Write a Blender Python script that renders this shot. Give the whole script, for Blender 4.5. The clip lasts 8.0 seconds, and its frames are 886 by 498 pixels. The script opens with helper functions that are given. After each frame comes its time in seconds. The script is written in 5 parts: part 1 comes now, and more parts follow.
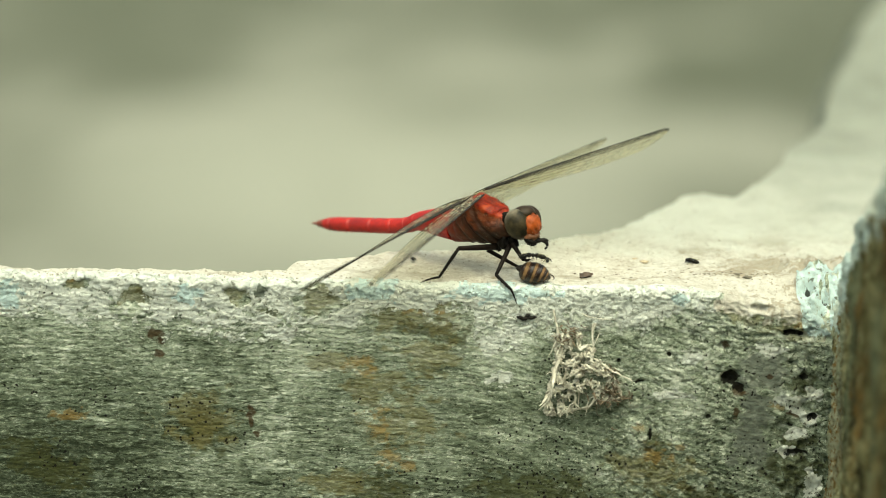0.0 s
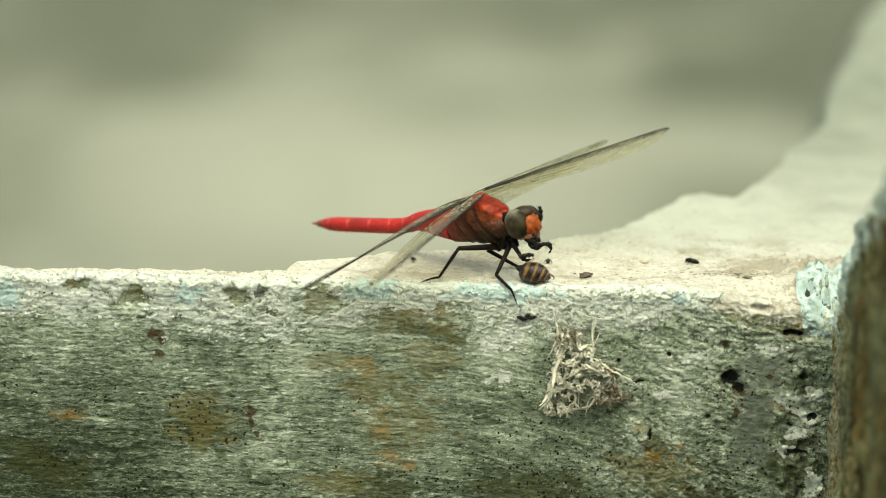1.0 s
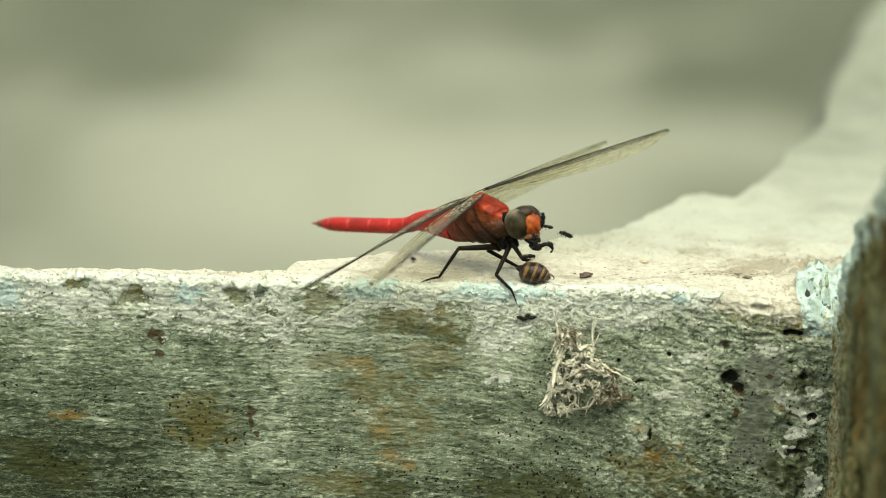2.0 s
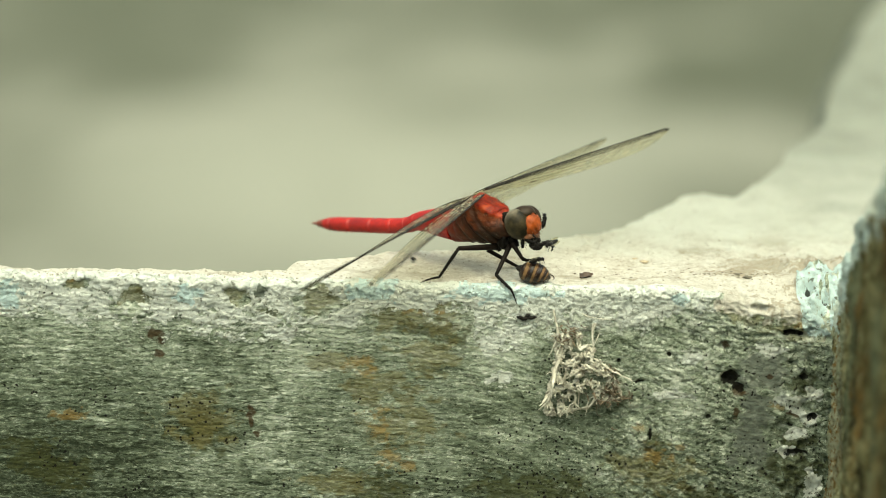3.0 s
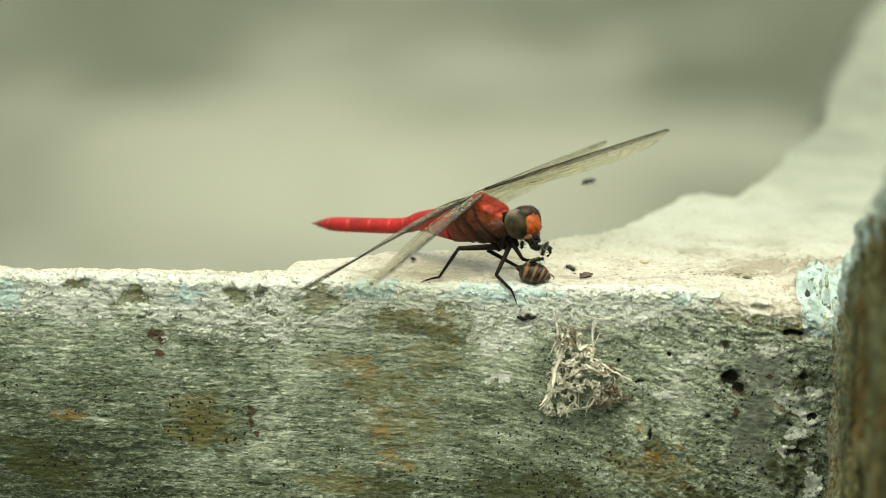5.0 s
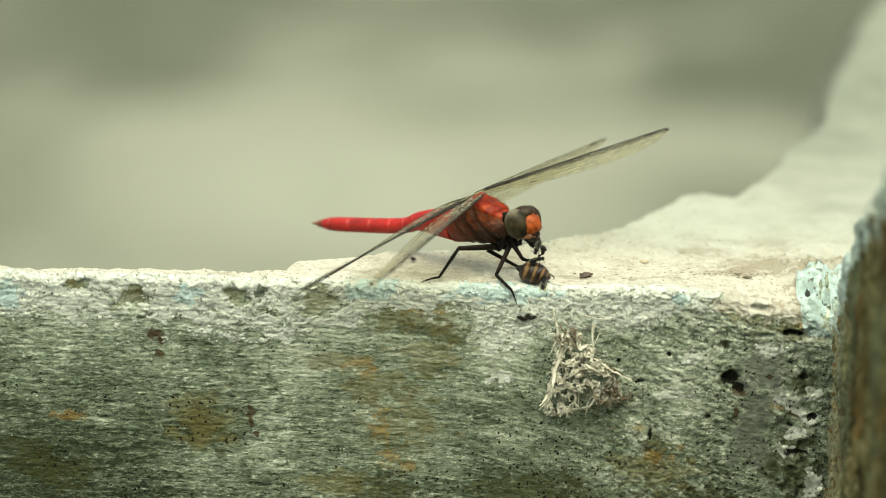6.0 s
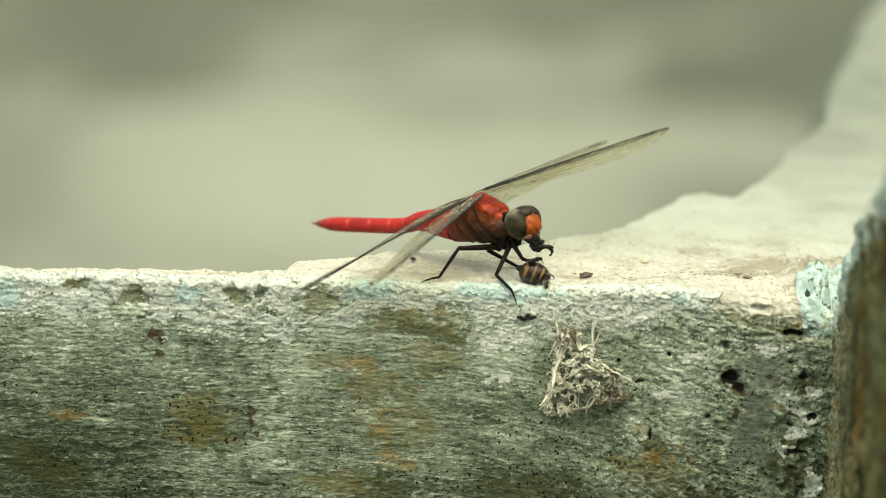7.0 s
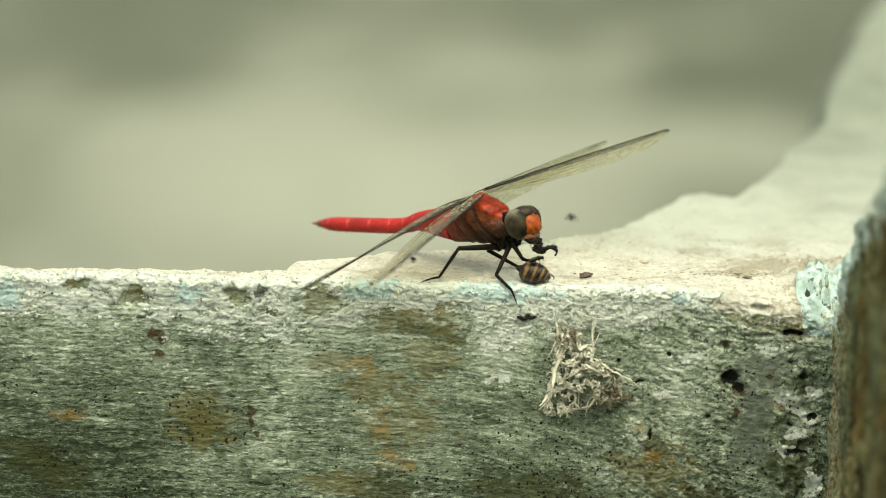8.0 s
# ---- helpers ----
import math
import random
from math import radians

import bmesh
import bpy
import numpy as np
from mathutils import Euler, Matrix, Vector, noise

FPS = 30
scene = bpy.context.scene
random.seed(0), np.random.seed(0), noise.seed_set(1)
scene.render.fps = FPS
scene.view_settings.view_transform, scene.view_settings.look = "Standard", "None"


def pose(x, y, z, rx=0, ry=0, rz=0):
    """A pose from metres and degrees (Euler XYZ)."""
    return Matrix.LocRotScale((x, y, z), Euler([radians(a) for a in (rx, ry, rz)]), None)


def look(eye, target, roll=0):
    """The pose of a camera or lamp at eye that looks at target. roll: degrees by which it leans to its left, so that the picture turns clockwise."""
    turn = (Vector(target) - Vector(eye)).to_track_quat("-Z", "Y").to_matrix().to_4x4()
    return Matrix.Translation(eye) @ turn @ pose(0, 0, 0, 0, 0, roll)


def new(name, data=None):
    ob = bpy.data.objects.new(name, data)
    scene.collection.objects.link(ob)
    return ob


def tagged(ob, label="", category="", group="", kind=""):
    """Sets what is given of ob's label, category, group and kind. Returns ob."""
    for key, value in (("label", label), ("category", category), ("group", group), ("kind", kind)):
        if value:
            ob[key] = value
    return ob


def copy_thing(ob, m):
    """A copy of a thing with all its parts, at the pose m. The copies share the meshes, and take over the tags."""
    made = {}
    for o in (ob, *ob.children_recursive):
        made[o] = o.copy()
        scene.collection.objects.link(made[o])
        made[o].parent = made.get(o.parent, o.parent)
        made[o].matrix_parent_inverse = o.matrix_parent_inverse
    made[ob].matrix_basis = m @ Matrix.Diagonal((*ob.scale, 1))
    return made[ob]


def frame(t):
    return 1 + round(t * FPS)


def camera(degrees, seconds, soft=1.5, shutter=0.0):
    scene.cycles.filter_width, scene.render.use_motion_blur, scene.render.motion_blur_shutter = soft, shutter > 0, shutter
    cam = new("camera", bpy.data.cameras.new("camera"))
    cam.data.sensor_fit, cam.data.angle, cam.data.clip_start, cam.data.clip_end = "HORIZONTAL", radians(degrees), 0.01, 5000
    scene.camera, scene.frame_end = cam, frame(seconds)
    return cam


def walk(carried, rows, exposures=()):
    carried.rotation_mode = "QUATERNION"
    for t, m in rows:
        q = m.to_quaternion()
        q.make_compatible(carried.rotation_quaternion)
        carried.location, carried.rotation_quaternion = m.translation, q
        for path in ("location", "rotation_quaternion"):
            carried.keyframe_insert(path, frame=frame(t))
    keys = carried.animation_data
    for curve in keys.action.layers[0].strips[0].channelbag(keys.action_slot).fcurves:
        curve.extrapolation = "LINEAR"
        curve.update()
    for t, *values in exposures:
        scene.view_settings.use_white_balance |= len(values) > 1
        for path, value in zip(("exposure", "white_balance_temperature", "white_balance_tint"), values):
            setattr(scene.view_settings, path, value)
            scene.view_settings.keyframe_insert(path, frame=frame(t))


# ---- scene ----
MM = 0.001

# ---- camera: it stands still on a support, about half a metre from the ledge ----
cam = camera(13.0, 8.0, soft=0.6, shutter=0.5)
EYE = Vector((0.0, -0.53246, 0.13787))
GAZE = Vector((0.0, math.cos(radians(14)), -math.sin(radians(14))))
STAND = look(EYE, EYE + GAZE, 1.4)
cam.data.dof.use_dof = True
cam.data.dof.focus_distance = 0.557
cam.data.dof.aperture_fstop = 12.5
walk(cam, [(0.0, STAND), (8.0, STAND)], exposures=[(0.0, 0.79, 7400, -9), (8.0, 0.79, 7400, -9)])

# ---- light: bright overcast day ----
world = bpy.data.worlds.new("sky")
scene.world = world
world.use_nodes = True
wt = world.node_tree
sky = wt.nodes.new("ShaderNodeTexSky")
sky.sky_type = 'NISHITA'
sky.sun_disc = False
sky.sun_elevation = radians(71)
sky.sun_rotation = radians(170)
sky.dust_density = 4.0
wt.links.new(sky.outputs[0], wt.nodes["Background"].inputs[0])
wt.nodes["Background"].inputs[1].default_value = 0.1
sun_data = bpy.data.lights.new("sun", "SUN")
sun_data.energy, sun_data.angle, sun_data.color = 2.45, radians(85), (1.0, 0.97, 0.9)
sun = new("sun", sun_data)
sun.matrix_world = look((0.06, -0.34, 1.0), (0.0, 0.0, 0.0))


# ---- node helpers ----
class Mat:
    """A node material with a Principled shader."""

    def __init__(self, name, rough=0.6, metal=0.0, base=(0.5, 0.5, 0.5)):
        self.m = bpy.data.materials.new(name)
        self.m.use_nodes = True
        self.t = self.m.node_tree
        self.p = self.t.nodes["Principled BSDF"]
        self.p.inputs["Roughness"].default_value = rough
        self.p.inputs["Metallic"].default_value = metal
        self.p.inputs["Base Color"].default_value = (*base, 1)
        self.co = self.t.nodes.new("ShaderNodeTexCoord").outputs["Object"]

    def link(self, value, socket):
        if isinstance(value, bpy.types.NodeSocket):
            self.t.links.new(value, socket)
        elif isinstance(value, tuple) and len(value) == 3 and socket.type == 'RGBA':
            socket.default_value = (*value, 1)
        else:
            socket.default_value = value

    def scaled(self, scale, shift=(0, 0, 0), turn=(0, 0, 0)):
        n = self.t.nodes.new("ShaderNodeMapping")
        self.link(self.co, n.inputs[0])
        n.inputs["Scale"].default_value = scale
        n.inputs["Location"].default_value = shift
        n.inputs["Rotation"].default_value = [radians(a) for a in turn]
        return n.outputs[0]

    def noise(self, scale, detail=4.0, rough=0.6, vec=None, warp=0.0):
        n = self.t.nodes.new("ShaderNodeTexNoise")
        self.link(vec if vec is not None else self.co, n.inputs["Vector"])
        n.inputs["Scale"].default_value = scale
        n.inputs["Detail"].default_value = detail
        n.inputs["Roughness"].default_value = rough
        n.inputs["Distortion"].default_value = warp
        return n.outputs["Fac"]

    def cells(self, scale, vec=None):
        n = self.t.nodes.new("ShaderNodeTexVoronoi")
        self.link(vec if vec is not None else self.co, n.inputs["Vector"])
        n.inputs["Scale"].default_value = scale
        return n.outputs["Distance"]

    def axis(self, i):
        n = self.t.nodes.new("ShaderNodeSeparateXYZ")
        self.link(self.co, n.inputs[0])
        return n.outputs[i]

    def calc(self, op, a, b=0.0, c=0.0):
        n = self.t.nodes.new("ShaderNodeMath")
        n.operation = op
        for s, v in zip(n.inputs, (a, b, c)):
            self.link(v, s)
        return n.outputs[0]

    def step(self, v, lo, hi, out_lo=0.0, out_hi=1.0):
        n = self.t.nodes.new("ShaderNodeMapRange")
        n.interpolation_type = 'SMOOTHSTEP'
        for s, x in zip(n.inputs, (v, lo, hi, out_lo, out_hi)):
            self.link(x, s)
        return n.outputs[0]

    def ramp(self, v, stops):
        n = self.t.nodes.new("ShaderNodeValToRGB")
        self.link(v, n.inputs[0])
        while len(n.color_ramp.elements) < len(stops):
            n.color_ramp.elements.new(0.5)
        for el, (at, col) in zip(n.color_ramp.elements, stops):
            el.position, el.color = at, (*col, 1)
        return n.outputs[0]

    def mix(self, fac, a, b):
        n = self.t.nodes.new("ShaderNodeMix")
        n.data_type = 'RGBA'
        self.link(fac, n.inputs[0])
        self.link(a, n.inputs[6])
        self.link(b, n.inputs[7])
        return n.outputs[2]

    def bump(self, height, distance, strength=1.0):
        n = self.t.nodes.new("ShaderNodeBump")
        n.inputs["Strength"].default_value = strength
        n.inputs["Distance"].default_value = distance
        self.link(height, n.inputs["Height"])
        self.link(n.outputs[0], self.p.inputs["Normal"])
        return self

    def colour(self, c):
        self.link(c, self.p.inputs["Base Color"])
        return self


# ---- materials ----
def wall_material():
    m = Mat("weathered_plaster", 0.9)
    m.p.inputs["Specular IOR Level"].default_value = 0.15

    def layer(name):
        n = m.t.nodes.new("ShaderNodeAttribute")
        n.attribute_name = name
        return n.outputs["Fac"]

    fine = m.noise(3200, 4, 0.8)
    grit = m.noise(900, 6, 0.8, warp=0.3)
    streak = m.noise(1.0, 4, 0.75, m.scaled((1300, 1500, 4600), turn=(0, 2, 0)), 0.5)
    ragged = m.calc('ADD', m.calc('MULTIPLY', m.calc('SUBTRACT', grit, 0.5), 1.3), m.calc('MULTIPLY', m.calc('SUBTRACT', fine, 0.5), 0.7))
    corner = m.step(m.calc('ADD', m.axis(0), m.calc('MULTIPLY', m.noise(60), 0.03)), 0.012, 0.042)
    fleck = m.step(m.mix(corner, m.noise(1.0, 6, 0.75, m.scaled((850, 800, 2200), (5, 1, 2), (0, 2, 0)), 1.0), m.noise(1000, 6, 0.75, m.scaled((1, 1, 1.4), (5, 1, 2)), 0.8)), 0.53, 0.57)
    nick = m.step(m.mix(corner, m.noise(1.0, 5, 0.72, m.scaled((520, 600, 2200), (1, 7, 4), (0, 2, 0)), 0.8), m.noise(800, 6, 0.75, m.scaled((1, 1, 1.5), (2, 8, 1)), 0.8)), 0.4, 0.45, 1.0, 0.0)
    # trowelled cement, from dark green-grey to chalky pale ridges
    tone = m.calc('ADD', layer("tone"), m.calc('ADD', m.calc('MULTIPLY', ragged, 0.42), m.calc('MULTIPLY', m.calc('SUBTRACT', streak, 0.5), 0.6)))
    # painted light: flecks brighten the bump's ridges as glints, nicks shade its hollows
    tone = m.calc('ADD', tone, m.calc('MULTIPLY', m.calc('SUBTRACT', fleck, nick), 0.26))
    face = m.ramp(tone, [(0.1, (0.04, 0.052, 0.029)), (0.36, (0.148, 0.18, 0.118)), (0.58, (0.315, 0.363, 0.262)), (0.78, (0.58, 0.63, 0.495)), (0.95, (0.77, 0.8, 0.68))])
    # stains, ragged at the edges, broken up by the grain
    for name, colour, most, soft in (("grey", (0.18, 0.198, 0.165), 0.75, 0.3), ("moss", (0.072, 0.078, 0.024), 0.68, 0.42), ("umber", (0.225, 0.188, 0.064), 0.55, 0.45),
                                     ("ochre", (0.44, 0.27, 0.075), 0.55, 0.5), ("rust", (0.07, 0.036, 0.012), 0.85, 0.4)):
        cover = m.step(m.calc('ADD', layer(name), m.calc('MULTIPLY', m.calc('ADD', ragged, m.calc('SUBTRACT', streak, 0.5)), 0.9)), 0.55 - soft, 0.55 + soft)
        face = m.mix(m.calc('MULTIPLY', cover, most), face, colour)
    # remains of pale paint, thick enough to stand proud of the plaster
    paint = m.step(m.calc('ADD', layer("paint"), m.calc('MULTIPLY', ragged, 0.6)), 0.36, 0.52)
    blue = m.step(m.calc('ADD', layer("blue"), m.calc('MULTIPLY', ragged, 0.5)), 0.3, 0.7)
    coat = m.mix(blue, (0.84, 0.86, 0.77), (0.66, 0.81, 0.785))
    coat = m.mix(m.calc('MULTIPLY', m.step(m.noise(1000, 6, 0.8, warp=0.4), 0.53, 0.58), 0.4), coat, (0.42, 0.45, 0.35))
    coat = m.mix(m.step(m.noise(1100, 5, 0.7, m.scaled((1, 1, 1), (4, 4, 1))), 0.37, 0.41, 0.8, 0.0), coat, (0.1, 0.105, 0.06))
    face = m.mix(m.calc('MULTIPLY', paint, 0.93), face, coat)
    # shade painted into pits and pin-holes; specks and colonies of tiny black fungus dots
    face = m.mix(m.step(m.calc('ADD', layer("pit_shade_specks"), m.calc('MULTIPLY', ragged, 0.5)), 0.42, 0.6, 0.0, 0.93), face, (0.016, 0.014, 0.008))
    size = m.step(m.noise(1400, 2, 0.5, m.scaled((1, 0, 1), (5, 5, 5))), 0.4, 0.62, 0.06, 0.29)
    dots = m.step(m.calc('SUBTRACT', m.cells(1500, m.scaled((1, 0, 1), (0, 0.3, 0))), size), 0.0, 0.06, 1.0, 0.0)
    dots = m.calc('MULTIPLY', dots, m.step(layer("colony"), 0.35, 0.65))
    face = m.mix(m.calc('MULTIPLY', dots, 0.95), face, (0.012, 0.011, 0.009))
    # dusty cream top with trodden-in dirt and a painted soft shadow, greener and darker farther back
    broad = m.noise(110, 5, 0.65, warp=0.4)
    dust = m.ramp(m.calc('ADD', m.calc('MULTIPLY', grit, 0.6), m.calc('MULTIPLY', broad, 0.4)),
                  [(0.4, (0.43, 0.385, 0.295)), (0.46, (0.575, 0.535, 0.448)), (0.53, (0.67, 0.64, 0.55)), (0.61, (0.74, 0.715, 0.63))])
    soil = m.step(m.calc('ADD', layer("dirt_shade"), m.calc('MULTIPLY', ragged, 0.9)), 0.3, 0.85)
    dust = m.mix(m.calc('MULTIPLY', soil, 0.62), dust, (0.27, 0.21, 0.125))
    # the holes of the top get their shade as dark colour too
    dust = m.mix(m.step(m.calc('ADD', layer("pit_shade_specks"), m.calc('MULTIPLY', ragged, 0.5)), 0.42, 0.6, 0.0, 0.8), dust, (0.12, 0.1, 0.065))
    # greener from about 10 mm back, then darker towards the ridge
    back_tint = m.step(m.calc('ADD', m.axis(1), m.calc('MULTIPLY', m.calc('SUBTRACT', broad, 0.5), 0.03)), 0.01, 0.04)
    dust = m.mix(m.calc('MULTIPLY', back_tint, 0.65), dust, (0.545, 0.575, 0.487))
    film = m.step(m.calc('ADD', m.axis(1), m.calc('MULTIPLY', m.noise(30, 4), 0.08)), 0.04, 0.17)
    dust = m.mix(m.calc('MULTIPLY', film, 0.8), dust, m.ramp(broad, [(0.38, (0.185, 0.2, 0.158)), (0.62, (0.265, 0.282, 0.226))]))
    on_top = m.step(m.calc('ADD', layer("flat"), m.calc('MULTIPLY', ragged, 0.5)), 0.35, 0.65)
    m.colour(m.mix(on_top, face, dust))
    relief = m.calc('ADD', m.calc('MULTIPLY', grit, 0.5), m.calc('ADD', m.calc('MULTIPLY', fine, 0.4), m.calc('MULTIPLY', streak, 0.45)))
    relief = m.calc('ADD', relief, m.calc('MULTIPLY', m.calc('SUBTRACT', fleck, nick), 0.25))
    relief = m.calc('SUBTRACT', m.calc('ADD', relief, m.calc('MULTIPLY', paint, 0.2)), m.calc('MULTIPLY', dots, 0.4))
    relief = m.mix(on_top, relief, m.calc('MULTIPLY', m.calc('ADD', grit, fine), 0.6))
    m.bump(relief, 0.0005, 1.0)
    return m.m


def stump_material():
    m = Mat("stained_masonry", 0.9)
    m.p.inputs["Specular IOR Level"].default_value = 0.15
    grain = m.noise(1.0, 7, 0.75, m.scaled((500, 420, 170)), 0.5)
    patch = m.noise(1.0, 6, 0.7, m.scaled((120, 110, 28)), 0.4)
    fine = m.noise(900, 5, 0.75)
    v = m.calc('ADD', m.calc('MULTIPLY', grain, 0.7), m.calc('MULTIPLY', fine, 0.3))
    c = m.ramp(v, [(0.42, (0.034, 0.031, 0.011)), (0.5, (0.14, 0.124, 0.048)), (0.57, (0.38, 0.35, 0.18))])
    c = m.mix(m.calc('MULTIPLY', m.step(patch, 0.49, 0.58), 0.85), c, (0.22, 0.125, 0.035))
    c = m.mix(m.calc('MULTIPLY', m.step(m.noise(1.0, 6, 0.68, m.scaled((100, 90, 24), (3, 1, 0))), 0.53, 0.6), 0.7), c, (0.15, 0.175, 0.1))
    c = m.mix(m.calc('MULTIPLY', m.step(m.noise(1.0, 6, 0.7, m.scaled((130, 120, 35), (8, 6, 2))), 0.52, 0.6), 0.65), c, (0.03, 0.025, 0.01))
    # washed-out plaster smeared round the inner corner
    smear = m.calc('MULTIPLY', m.step(m.calc('ADD', m.axis(1), m.calc('MULTIPLY', patch, 0.02)), -0.014, 0.006), m.step(fine, 0.42, 0.54))
    c = m.mix(m.calc('MULTIPLY', smear, 0.8), c, (0.36, 0.385, 0.27))
    layer = m.t.nodes.new("ShaderNodeAttribute")
    layer.attribute_name = "paint"
    top = m.step(m.calc('ADD', layer.outputs["Fac"], m.calc('MULTIPLY', m.calc('SUBTRACT', fine, 0.5), 0.9)), 0.36, 0.6)
    pale = m.mix(m.step(m.noise(120, 4), 0.45, 0.6), (0.62, 0.67, 0.56), (0.5, 0.6, 0.55))
    pale = m.mix(m.calc('MULTIPLY', m.step(m.noise(300, 5, 0.7), 0.54, 0.66), 0.8), pale, (0.22, 0.22, 0.16))
    m.colour(m.mix(top, c, pale))
    m.bump(m.calc('ADD', v, m.calc('MULTIPLY', top, 0.3)), 0.0014, 1.0)
    return m.m


def ground_material():
    m = Mat("stained_cement_floor", 0.95)
    a = m.noise(10, 3, 0.55, m.scaled((1, 0.8, 1), turn=(0, 0, 20)), 0.8)
    wide = m.noise(2.2, 3, 0.5)
    b = m.noise(16, 5, 0.6)
    v = m.calc('ADD', m.calc('MULTIPLY', a, 0.6), m.calc('ADD', m.calc('MULTIPLY', b, 0.1), m.calc('MULTIPLY', wide, 0.3)))
    c = m.ramp(v, [(0.36, (0.1, 0.104, 0.074)), (0.45, (0.158, 0.161, 0.121)), (0.54, (0.21, 0.211, 0.165)), (0.66, (0.265, 0.263, 0.212))])
    # stains in the cement: dark patches, most in the far corners, and two pale ones
    for x, y, rx, ry, turn, dark in ((0.24, 1.8, 0.15, 0.28, -20, 0.95), (0.12, 2.05, 0.26, 0.26, 15, 0.9), (-0.22, 1.98, 0.16, 0.26, 25, 0.85), (-0.22, 1.75, 0.18, 0.22, 0, 0.75), (-0.05, 1.4, 0.14, 0.2, 10, -0.6), (0.08, 1.55, 0.1, 0.08, 0, -0.4), (-0.27, 1.45, 0.07, 0.3, 5, 0.5), (0.03, 1.62, 0.09, 0.07, 20, 0.4), (0.15, 1.3, 0.05, 0.16, 0, 0.4),
                                     (0.9, 1.2, 0.3, 0.2, 20, 0.7), (-1.1, 0.6, 0.4, 0.25, -30, 0.7), (0.6, -0.8, 0.5, 0.3, 10, 0.6), (-0.5, -1.5, 0.3, 0.4, 0, 0.7), (1.5, 2.6, 0.5, 0.3, 40, 0.7), (-1.4, 2.7, 0.4, 0.4, 0, 0.6)):
        co = m.t.nodes.new("ShaderNodeMapping")
        co.vector_type = 'TEXTURE'
        m.link(m.co, co.inputs[0])
        co.inputs["Location"].default_value = (x, y, -0.32)
        co.inputs["Rotation"].default_value = (0, 0, radians(turn))
        co.inputs["Scale"].default_value = (rx, ry, 1)
        length = m.t.nodes.new("ShaderNodeVectorMath")
        length.operation = 'LENGTH'
        m.link(co.outputs[0], length.inputs[0])
        edge = m.calc('ADD', length.outputs["Value"], m.calc('MULTIPLY', m.calc('SUBTRACT', a, 0.5), 2.2))
        c = m.mix(m.step(edge, 0.3, 1.2, abs(dark), 0.0), c, (0.068, 0.074, 0.045) if dark > 0 else (0.31, 0.31, 0.25))
    m.colour(c).bump(b, 0.004, 0.5)
    return m.m


def plain(name, base, rough=0.5, vary=0.35, scale=900, bump=0.00006, second=None, gloss=0.5):
    m = Mat(name, rough)
    m.p.inputs["Specular IOR Level"].default_value = gloss
    n = m.noise(scale, 4, 0.6)
    dark = tuple(c * (1 - vary) for c in base)
    light = second or tuple(min(1, c * (1 + vary)) for c in base)
    m.colour(m.ramp(n, [(0.3, dark), (0.7, light)])).bump(n, bump, 0.6)
    return m.m


SUTURES = (-2.3, -0.1, 1.9)


def thorax_material():
    m = Mat("thorax_cuticle", 0.42)
    m.p.inputs["Specular IOR Level"].default_value = 0.22
    n = m.noise(600, 5, 0.7, warp=0.4)
    side = m.ramp(n, [(0.32, (0.035, 0.011, 0.004)), (0.5, (0.12, 0.026, 0.008)), (0.66, (0.2, 0.048, 0.014))])
    # redder towards the belly's joint, nearly black towards the legs
    side = m.mix(m.calc('MULTIPLY', m.step(m.calc('ADD', m.axis(0), m.calc('MULTIPLY', n, 0.002)), 0.0, -0.0032), 0.8), side, (0.16, 0.015, 0.006))
    low = m.calc('ADD', m.calc('SUBTRACT', m.axis(2), m.calc('MULTIPLY', m.axis(0), 0.45)), m.calc('MULTIPLY', n, 0.0022))
    side = m.mix(m.calc('MULTIPLY', m.step(low, 0.0008, -0.0022), 0.8), side, (0.014, 0.009, 0.004))
    # dark bands along the slanting seams of the side plates
    q = m.calc('ADD', m.axis(0), m.calc('ADD', m.calc('MULTIPLY', m.axis(2), 0.55), m.calc('MULTIPLY', m.calc('SUBTRACT', n, 0.5), 0.0012)))
    for seam, wide in zip(SUTURES, (0.0003, 0.0006, 0.0006)):
        off = m.calc('ABSOLUTE', m.calc('SUBTRACT', q, seam * MM))
        side = m.mix(m.step(off, wide * 0.4, wide * 1.6, 0.6, 0.0), side, (0.013, 0.008, 0.004))
    back = m.ramp(n, [(0.36, (0.09, 0.006, 0.002)), (0.5, (0.24, 0.018, 0.004)), (0.64, (0.34, 0.05, 0.01))])
    lift = m.calc('ADD', m.axis(2), m.calc('ADD', m.calc('MULTIPLY', m.axis(0), 0.57), m.calc('MULTIPLY', n, 0.0016)))
    fore = m.step(m.calc('ADD', m.axis(0), m.calc('MULTIPLY', n, 0.002)), 0.0006, 0.0018, 0.12, 1.0)
    m.colour(m.mix(m.calc('MULTIPLY', m.step(lift, 0.0037, 0.0041), fore), side, back)).bump(n, 0.0003, 0.8)
    return m.m


def eye_material():
    m = Mat("two_toned_eye", 0.45)
    m.p.inputs["Specular IOR Level"].default_value = 0.2
    n = m.noise(600, 4, 0.65)
    h = m.calc('ADD', m.axis(2), m.calc('ADD', m.calc('MULTIPLY', m.calc('SUBTRACT', m.axis(0), EYE_X), -0.8), m.calc('MULTIPLY', n, 0.0018)))
    under = m.ramp(n, [(0.38, (0.013, 0.012, 0.006)), (0.62, (0.06, 0.044, 0.02))])
    back = m.mix(m.step(h, EYE_LOW + 0.0025, EYE_LOW + 0.0048), under, (0.2, 0.175, 0.125))
    m.colour(back).bump(m.cells(9000), 0.00003, 0.5)
    return m.m


